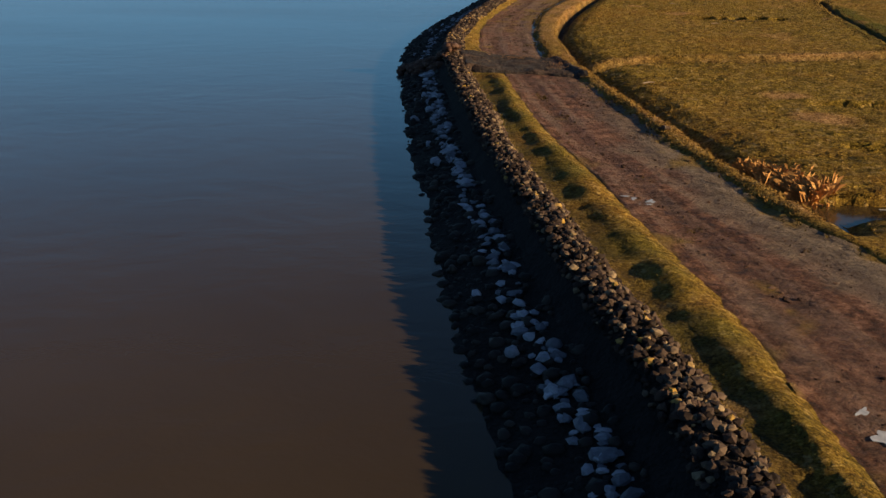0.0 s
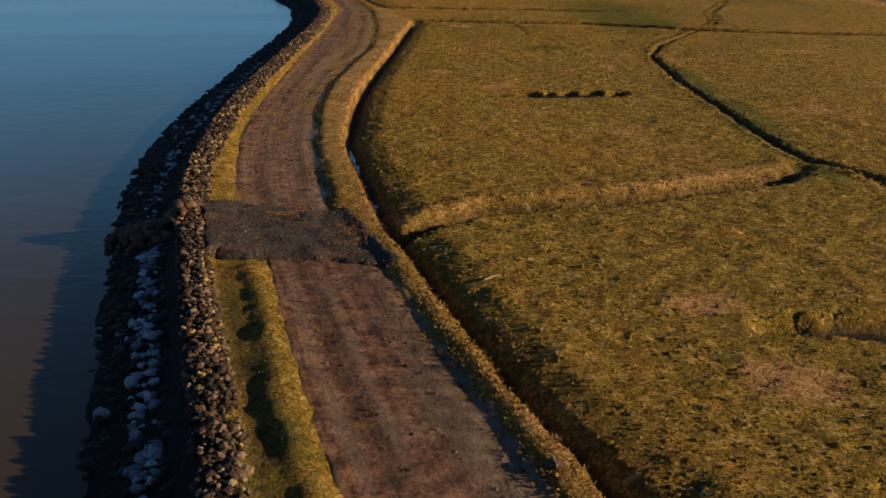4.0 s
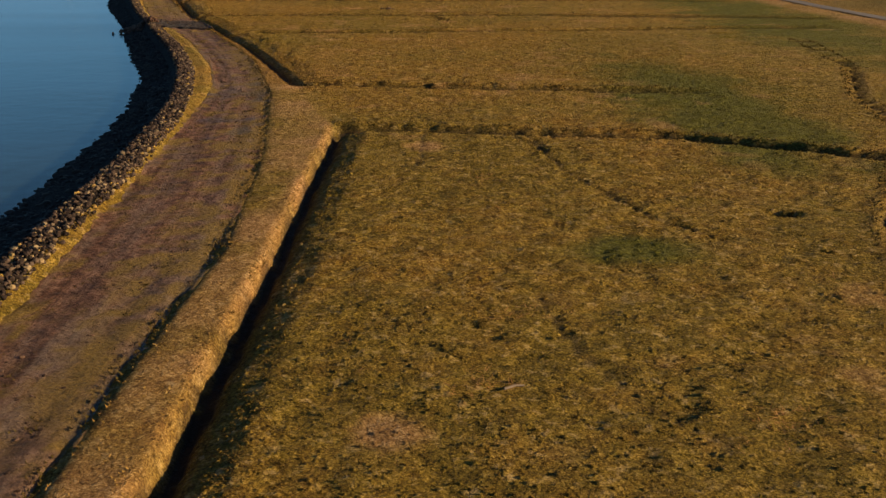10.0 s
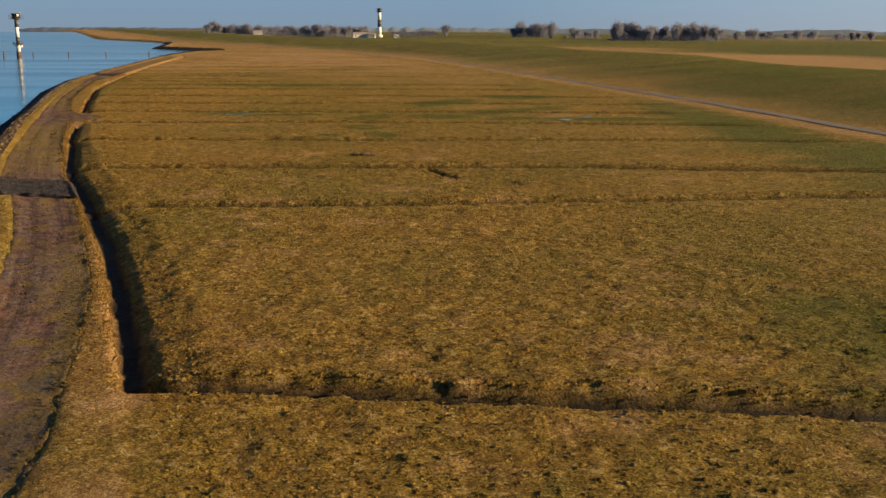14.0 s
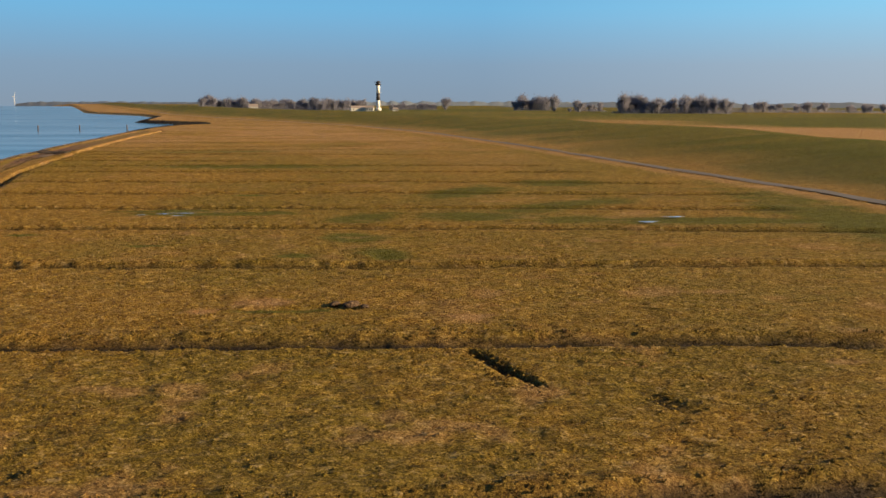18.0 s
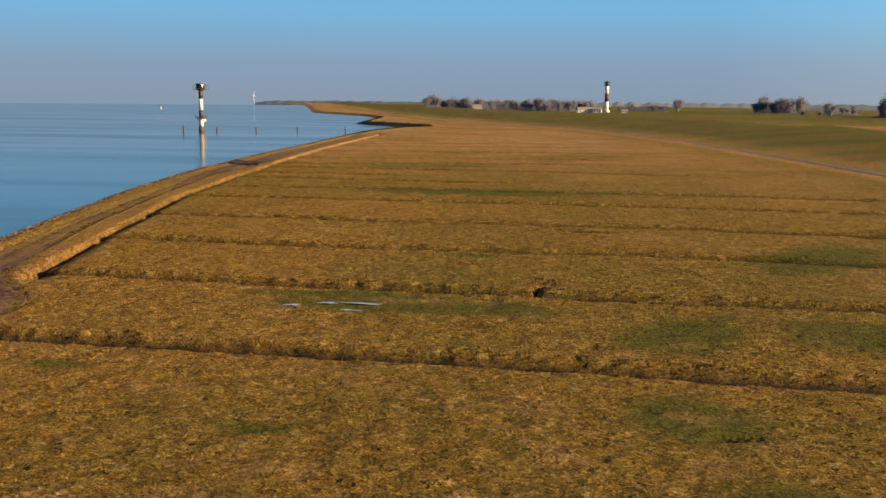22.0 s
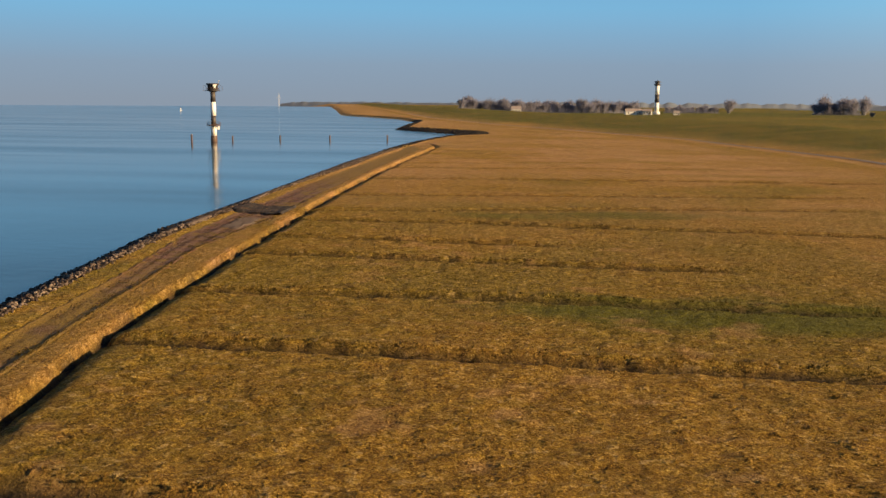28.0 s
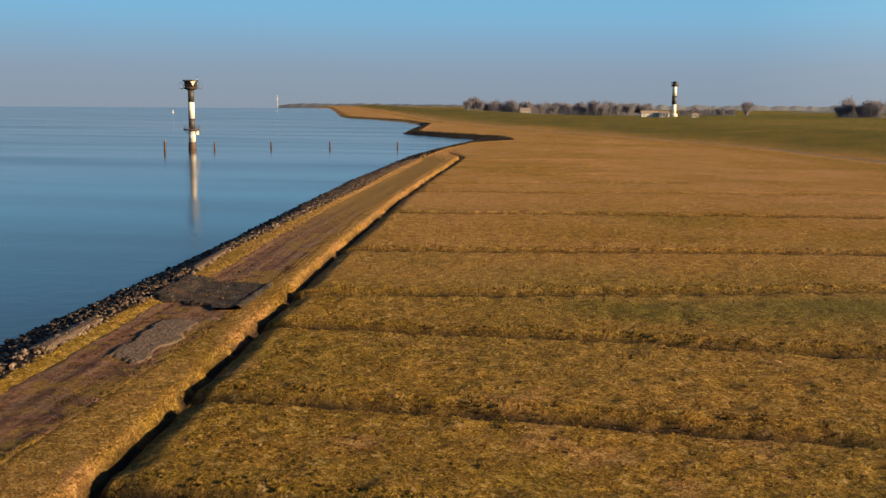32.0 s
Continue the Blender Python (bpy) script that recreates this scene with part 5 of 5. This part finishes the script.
def river_beacon(m):
    t = empty("beacon_tower", m, "black and white banded steel beacon tower standing in the river", "lighthouse")
    part("pile", lathe([(1.45, -4), (1.45, 1.2), (1.38, 1.6), (1.38, 2.6)]), M_RUST, t, "rusty tidal foot")
    part("shaft_band", lathe([(1.22, 2.6), (1.22, 7.0)]), M_WHITE, t, "white painted band")
    part("shaft_band", lathe([(1.10, 7.4), (1.10, 11.2)]), M_BLACK, t, "dark painted band")
    part("shaft_band", lathe([(1.12, 11.2), (1.12, 17.2)]), M_WHITE, t, "white painted band")
    part("shaft_band", lathe([(1.10, 17.2), (1.10, 22.0)]), M_BLACK, t, "dark painted band")
    g = part("lower_gallery", lathe([(3.1, 7.0), (3.1, 7.18), (2.9, 7.4), (1.2, 7.4)], 24), M_RUST, t, "round steel landing gallery")
    railing(3.0, 7.4, g)
    bm = bmesh.new()
    for k in range(8):
        a = 2 * math.pi * k / 8
        tube(bm, (1.2 * math.cos(a), 1.2 * math.sin(a), 5.6), (2.9 * math.cos(a), 2.9 * math.sin(a), 7.0), 0.08)
    part("bracket", bm, M_RUST, t)
    bm = bmesh.new()
    box(bm, 1.5, 2.5, -0.5, 0.5, 5.2, 6.8)
    part("cabinet", bm, M_WHITE, t, "white equipment box")
    g = part("upper_gallery", lathe([(1.4, 21.6), (2.7, 22.2), (2.7, 22.45), (1.0, 22.45)], 24), M_BLACK, t, "dark round top gallery")
    railing(2.65, 22.45, g)
    part("lantern_room", lathe([(2.15, 22.45), (2.3, 24.4), (2.75, 24.8)], 16), M_BLACK, t, "dark flared lantern room")
    for k in range(8):
        a = 2 * math.pi * k / 8 + 0.2
        bm = bmesh.new()
        v = bmesh.ops.create_cube(bm, size=1)["verts"]
        bmesh.ops.transform(bm, matrix=pose(2.12 * math.cos(a), 2.12 * math.sin(a), 23.7, 0, 0, math.degrees(a)) @ Matrix.Diagonal((0.06, 0.9, 1.3, 1)), verts=v)
        part("window", bm, M_GLASS, t)
    part("roof", lathe([(2.85, 24.8), (2.9, 25.1), (2.7, 25.2), (0.3, 25.3)], 20), M_BLACK, t, "dark flat roof")
    bm = bmesh.new()
    low = [bm.verts.new((x, y, z)) for y in (-2.82, -2.74) for x, z in ((-0.1, 24.75), (1.7, 24.75), (0.8, 23.0))]
    bm.faces.new(low[:3]), bm.faces.new(low[5:2:-1])
    for k in range(3):
        bm.faces.new((low[k], low[k + 3], low[(k + 1) % 3 + 3], low[(k + 1) % 3]))
    part("daymark", bm, M_WHITE, t, "white triangular board")
    for sx in (-1, 1):
        g = bmesh.new()
        box(g, sx * 3.5 - 0.55, sx * 3.5 + 0.55, -0.6, 0.6, 22.0, 22.1)
        for a in (-0.55, 0.55):
            for bb in (-0.6, 0.6):
                tube(g, (sx * 3.5 + a, bb, 22.0), (sx * 3.5 + a, bb, 24.2), 0.05)
        for a in (-0.6, 0.6):
            tube(g, (sx * 3.5 - 0.55, a, 24.2), (sx * 3.5 + 0.55, a, 24.2), 0.05)
        tube(g, (sx * 2.6, 0, 22.05), (sx * 3.5, 0, 22.05), 0.1)
        part("side_balcony", g, M_RUST, t)
    bm = bmesh.new()
    tube(bm, (2.6, 0.6, 25.2), (2.6, 0.6, 26.6), 0.07)
    tube(bm, (2.2, 0.6, 26.3), (3.2, 0.6, 26.3), 0.07)
    part("antenna", bm, M_STEEL, t)
    bm = bmesh.new()
    for sx in (-0.25, 0.25):
        tube(bm, (sx, -1.35, -1), (sx, -1.35, 7.2), 0.04)
    for k in range(24):
        tube(bm, (-0.25, -1.35, -0.8 + k * 0.33), (0.25, -1.35, -0.8 + k * 0.33), 0.025, 5)
    part("ladder", bm, M_STEEL, t)
    return t


river_beacon(pose(-196.5, 702, WATER_Z, 0, 0, 25) @ Matrix.Scale(0.885, 4))


def land_beacon(m):
    t = empty("lighthouse", m, "tall white lighthouse with a black middle band and dark gallery", "lighthouse")
    part("base", lathe([(4.2, 0), (4.2, 3.0), (4.0, 3.2)], 20), M_WHITE, t, "white round base")
    part("shaft_band", lathe([(2.7, 3.2), (2.6, 14.0)]), M_WHITE, t, "white painted band")
    part("shaft_band", lathe([(2.62, 14.0), (2.52, 23.5)]), M_BLACK, t, "black painted band")
    part("shaft_band", lathe([(2.5, 23.5), (2.35, 35.0)]), M_WHITE, t, "white painted band")
    g = part("gallery", lathe([(2.4, 33.8), (4.4, 35.0), (4.4, 35.4), (2.0, 35.4)], 24), M_BLACK, t)
    railing(4.3, 35.4, g)
    part("lantern_room", lathe([(2.6, 35.4), (2.6, 38.0)], 16), M_BLACK, t)
    part("roof", lathe([(4.6, 38.0), (4.6, 38.5), (1.2, 39.4), (0.2, 40.2)], 20), M_BLACK, t)
    return t


land_beacon(pose(-7, 1560, 0.4))


# ---- piles in the river ----
def mooring_post():
    t = empty("mooring_post", pose(0, 0, 0), "dark weathered mooring pile standing in the water", "post", "row of mooring piles")
    part("pile", lathe([(0.42, -4), (0.42, 2.6), (0.38, 3.2), (0.30, 3.35)], 12), M_RUST, t)
    part("cap", lathe([(0.46, 3.30), (0.46, 3.45), (0.2, 3.62)], 12), M_STEEL, t, "pale metal cap")
    part("band", lathe([(0.45, 1.9), (0.45, 2.1)], 12), M_BLACK, t)
    return t


post = mooring_post()
spots = [(-199.8, 689), (-190.5, 706), (-176, 720), (-157.6, 728), (-135.7, 737)]
post.matrix_world = pose(*spots[0], WATER_Z) @ Matrix.Diagonal((0.85, 0.85, 0.9, 1))
for k, (x, y) in enumerate(spots[1:]):
    copy_thing(post, pose(x, y, WATER_Z, 0, 0, 40 * k) @ Matrix.Diagonal((0.85, 0.85, 0.66, 1)))


def ditch_post():
    t = empty("fence_post", pose(0, 0, 0), "short weathered wooden post at the end of a ditch", "post", "posts at the ditch mouth")
    part("shaft", lathe([(0.07, -0.4), (0.07, 0.75), (0.05, 0.8)], 8), M_WOOD, t)
    part("cap", lathe([(0.08, 0.74), (0.08, 0.79), (0.04, 0.84)], 8), M_STEEL, t, "grey metal cap")
    return t


dpost = ditch_post()
dpost.matrix_world = pose(-48.6, 308.3, ground_z(-48.6, 308.3))
for px, py in ((-48.3, 308.3), (-47.5, 308.4), (-47.1, 308.3), (-46.5, 308.4), (-45.9, 308.3), (-45.3, 308.2)):
    copy_thing(dpost, pose(px, py, ground_z(px, py), 0, 0, 30))


def buoy(m):
    t = empty("buoy", m, "small pale navigation buoy floating on the river", "buoy")
    part("float", lathe([(0.6, -0.5), (1.5, 0.0), (1.5, 0.8), (0.5, 1.2)], 14), M_WHITE, t)
    part("tower", lathe([(0.5, 1.2), (0.25, 4.2)], 8), M_WHITE, t)
    part("topmark", lathe([(0.5, 4.2), (0.6, 4.9), (0.1, 5.6)], 8), M_RUST, t)
    return t


buoy(pose(-640, 1610, WATER_Z))


# ---- wind turbine ----
def wind_turbine(m):
    t = empty("wind_turbine", m, "white three-bladed wind turbine on the far shore", "wind turbine")
    part("tower", lathe([(2.2, 0), (1.2, 62)], 16), M_WHITE, t)
    bm = bmesh.new()
    box(bm, -1.6, 1.6, -4, 3, 61, 64.5)
    part("nacelle", bm, M_WHITE, t)
    part("hub", lathe([(1.6, 61.4), (1.6, 64.2)], 10), M_WHITE, t).location = (0, -5, 0)
    for k in range(3):
        bm = bmesh.new()
        box(bm, -0.9, 0.9, -0.15, 0.15, 1.0, 10)
        for v in box(bm, -0.9, 0.9, -0.15, 0.15, 10, 27).verts:
            if v.co.z > 26:
                v.co.x *= 0.25
        b = part("blade", bm, M_WHITE, t)
        b.matrix_local = pose(0, -5.5, 62.8) @ pose(0, 0, 0, 0, 10 + 120 * k, 0)
    return t


wind_turbine(pose(-1174, 3470, -3, 0, 0, 30) @ Matrix.Diagonal((0.34, 0.34, 0.46, 1)))


# ---- trees ----
def tree_meshes(seed, h, spread, trunk_h):
    r = random.Random(seed)
    bm = bmesh.new()
    ends = []

    def limb(a, d, ln, rad, depth):
        b = a + d * ln
        n = 6 if depth < 2 else 4
        m = Matrix.Translation((a + b) / 2) @ (b - a).to_track_quat("Z", "Y").to_matrix().to_4x4()
        bmesh.ops.create_cone(bm, cap_ends=False, segments=n, radius1=rad, radius2=rad * 0.65, depth=ln, matrix=m)
        if depth >= 3:
            ends.append(b)
            return
        for k in range(4 if depth == 0 else 3):
            a2 = 2 * math.pi * (k + r.random()) / (4 if depth == 0 else 3)
            dd = (d + Vector((math.cos(a2), math.sin(a2), r.uniform(0.0, 0.5))) * spread * r.uniform(0.6, 1.2)).normalized()
            limb(b, dd, ln * r.uniform(0.6, 0.85), rad * 0.55, depth + 1)
    limb(Vector((0, 0, -0.3)), Vector((0, 0, 1)), trunk_h, h * 0.022, 0)
    top = max(e.z for e in ends)
    s = h / (top * 1.06)
    for v in bm.verts:
        v.co *= s
    trunk = bpy.data.meshes.new("trunk")
    bm.to_mesh(trunk), bm.free()
    trunk.materials.append(M_BARK)
    g = np.random.default_rng(seed)
    E = np.array([e * s for e in ends])
    n = 2600
    c = E[g.integers(0, len(E), n)] * g.uniform(0.12, 1.0, (n, 1)) ** 0.6 + g.normal(0, h * 0.085, (n, 3))
    d = g.normal(size=(n, 3)) + np.array([0, 0, 0.9])
    d /= np.linalg.norm(d, axis=1)[:, None]
    w = np.cross(d, g.normal(size=(n, 3)))
    w /= np.linalg.norm(w, axis=1)[:, None]
    ln, wd = h * g.uniform(0.05, 0.12, (n, 1)), h * g.uniform(0.008, 0.020, (n, 1))
    co = np.stack([c - w * wd, c + w * wd, c + d * ln], 1).reshape(-1, 3)
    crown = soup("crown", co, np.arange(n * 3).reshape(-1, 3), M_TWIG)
    return trunk, crown


KINDS = [tree_meshes(1, 14, 0.85, 1.1), tree_meshes(2, 16, 0.65, 1.4), tree_meshes(3, 12, 1.0, 0.8), tree_meshes(4, 15, 0.8, 1.0), tree_meshes(5, 9, 1.1, 0.5)]
frng = random.Random(21)


def tree(x, y, s, kind, label, group):
    t = empty("tree", pose(x, y, ground_z(x, y), 0, 0, frng.uniform(0, 360)) @ Matrix.Scale(s, 4), label, "tree", group)
    for name, me in (("trunk", KINDS[kind][0]), ("crown", KINDS[kind][1])):
        o = new(name, me)
        o.parent = t


def grove(x0, y0, x1, y1, n, depth, lo, hi, label, group):
    for k in range(n):
        u = (k + frng.random()) / n
        v = frng.uniform(-depth, depth)
        tree(x0 + (x1 - x0) * u, y0 + (y1 - y0) * u + v, frng.uniform(lo, hi), frng.randrange(4), label, group)


def thicket(x0, y0, x1, y1, n, depth, lo, hi, label, group):
    """Tall trees with low shrubs closing the gaps between them."""
    grove(x0, y0, x1, y1, n, depth, lo, hi, label, group)
    g = np.random.default_rng(int(abs(x0) + n))
    m = n * 300
    u = g.random(m)
    cx, cy = x0 + (x1 - x0) * u, y0 + (y1 - y0) * u + depth * g.uniform(-1, 1, m)
    roof = 7.0 * (lo + hi) / 2 * (0.8 + 0.55 * vnoise(cx, cy * 0.2, 0.09, 5, 3)) * np.minimum(1, 5 * np.minimum(u, 1 - u) + 0.1)
    c = np.stack([cx, cy, ground_at(cx, cy)[0] + roof * g.random(m) ** 1.5], -1)
    d = g.normal(size=(m, 3)) + np.array([0, 0, 1.2])
    d /= np.linalg.norm(d, axis=1)[:, None]
    w = np.cross(d, g.normal(size=(m, 3)))
    w /= np.linalg.norm(w, axis=1)[:, None]
    ln, wd = g.uniform(0.8, 1.8, (m, 1)), g.uniform(0.10, 0.26, (m, 1))
    co = np.stack([c - w * wd, c + w * wd, c + d * ln], 1).reshape(-1, 3)
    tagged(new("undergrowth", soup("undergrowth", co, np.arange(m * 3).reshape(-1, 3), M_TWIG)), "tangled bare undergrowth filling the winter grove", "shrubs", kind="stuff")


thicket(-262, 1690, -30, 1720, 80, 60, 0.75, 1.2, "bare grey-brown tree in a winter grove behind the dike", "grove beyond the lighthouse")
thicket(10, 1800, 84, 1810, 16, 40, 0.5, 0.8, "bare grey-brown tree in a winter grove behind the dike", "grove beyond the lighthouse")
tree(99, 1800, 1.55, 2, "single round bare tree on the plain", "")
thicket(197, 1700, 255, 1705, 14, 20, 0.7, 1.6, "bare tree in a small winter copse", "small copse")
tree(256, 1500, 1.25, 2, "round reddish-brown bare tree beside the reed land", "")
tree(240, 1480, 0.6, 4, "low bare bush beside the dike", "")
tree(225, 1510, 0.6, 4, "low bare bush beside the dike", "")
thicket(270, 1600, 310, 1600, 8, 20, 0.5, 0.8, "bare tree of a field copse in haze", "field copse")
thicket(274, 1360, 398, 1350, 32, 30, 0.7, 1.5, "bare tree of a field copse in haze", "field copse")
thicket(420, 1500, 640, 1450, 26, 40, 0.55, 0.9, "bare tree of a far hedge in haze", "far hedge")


# ---- houses by the lighthouse ----
def house(m, w, d, h, rf, label):
    t = empty("house", m, label, "house")
    part("wall", box(bmesh.new(), -w / 2, w / 2, -d / 2, d / 2, 0, h), M_WALL, t)
    bm = bmesh.new()
    v = [bm.verts.new(p) for p in ((-w / 2 - .4, -d / 2 - .4, h), (w / 2 + .4, -d / 2 - .4, h), (w / 2 + .4, d / 2 + .4, h), (-w / 2 - .4, d / 2 + .4, h), (-w / 2, 0, h + rf), (w / 2, 0, h + rf))]
    for q in ((0, 1, 5, 4), (2, 3, 4, 5), (0, 4, 3), (1, 2, 5), (3, 2, 1, 0)):
        bm.faces.new([v[k] for k in q])
    part("roof", bm, M_ROOF, t)
    for k in range(3):
        x = -w / 2 + w * (k + 0.5) / 3
        part("window", box(bmesh.new(), x - 0.6, x + 0.6, -d / 2 - 0.05, -d / 2 + 0.1, h * 0.35, h * 0.8), M_DARK, t)
    part("door", box(bmesh.new(), w * 0.18, w * 0.18 + 1.1, -d / 2 - 0.06, -d / 2 + 0.1, 0, 2.1), M_BLACK, t)
    return t


house(pose(-34, 1545, 0, 0, 0, 10), 20, 9, 4, 3.2, "low pale house with a hipped roof beside the lighthouse")
house(pose(-18, 1540, 0, 0, 0, -5), 10, 8, 4.5, 2.5, "small white outbuilding beside the lighthouse")
house(pose(16, 1550, 0, 0, 0, 5), 7, 6, 3, 1.8, "small white shed beside the lighthouse")
house(pose(-180, 1600, 0, 0, 0, 5), 12, 9, 5, 4, "pale farmhouse among bare trees")


# ---- far woods on the horizon ----
def far_ridge(x0, y0, x1, y1, h, seed, thick=60):
    n = 160
    u = np.linspace(0, 1, n)
    hx, hy = x0 + (x1 - x0) * u, y0 + (y1 - y0) * u
    hh = h * (0.65 + 0.35 * vnoise(u * 60, u * 0 + seed, 1.0, seed, 3)) * step(0, 0.06, u) * step(1.0, 0.94, u)
    xx = np.stack([hx, hx, hx, hx], 0)
    yy = np.stack([hy, hy + thick * 0.3, hy + thick * 0.7, hy + thick], 0)
    zz = np.stack([hh * 0 - 14, hh, hh * 0.9, hh * 0 - 14], 0)
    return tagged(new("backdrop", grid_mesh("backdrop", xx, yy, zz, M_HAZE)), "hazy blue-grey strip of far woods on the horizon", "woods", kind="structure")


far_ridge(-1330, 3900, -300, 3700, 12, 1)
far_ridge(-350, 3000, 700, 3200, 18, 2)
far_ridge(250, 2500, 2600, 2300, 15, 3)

# small driftwood
for x, y, a, ln in ((1.8, 56.3, 40, 1.0), (3.0, 39.9, 100, 0.5), (3.6, 121, 20, 0.8), (8, 97, 30, 0.9)):
    bm = bmesh.new()
    tube(bm, (-ln / 2, 0, 0), (ln * 0.1, 0.04, 0.03), 0.05, 7)
    tube(bm, (ln * 0.08, 0.04, 0.03), (ln / 2, -0.03, 0.0), 0.04, 7)
    ob = part("driftwood", bm, M_WOOD)
    ob.matrix_world = pose(x, y, ground_z(x, y) + 0.1, 0, 0, a)
    tagged(ob, "pale bleached driftwood stick lying on the grass", "driftwood")


# ---- mud clods dug up beside a pit ----
def clod_heap(x, y, s, seed):
    r = random.Random(seed)
    bm = bmesh.new()
    bmesh.ops.create_icosphere(bm, subdivisions=3, radius=0.5)
    for v in bm.verts:
        d = noise.noise(v.co * 2.3 + Vector((seed, 0, 0))) * 0.35 + noise.noise(v.co * 6 + Vector((0, seed, 0))) * 0.12
        v.co *= 1 + d
        v.co.z = max(v.co.z * 0.55, -0.12)
    ob = part("mud_clod", bm, M_CLOD)
    ob.matrix_world = pose(x, y, ground_z(x, y) + 0.04, 0, 0, r.uniform(0, 360)) @ Matrix.Diagonal((s * 1.5, s, s, 1))
    return tagged(ob, "dark lump of dug marsh mud lying on the grass", "clod")


clod_heap(-2.5, 265.8, 0.9, 1)
clod_heap(-3.6, 266.1, 0.6, 5)
clod_heap(-1.6, 265.4, 0.5, 6)
clod_heap(3.0, 39.9, 0.45, 2)
clod_heap(-11.0, 276.3, 0.8, 3)
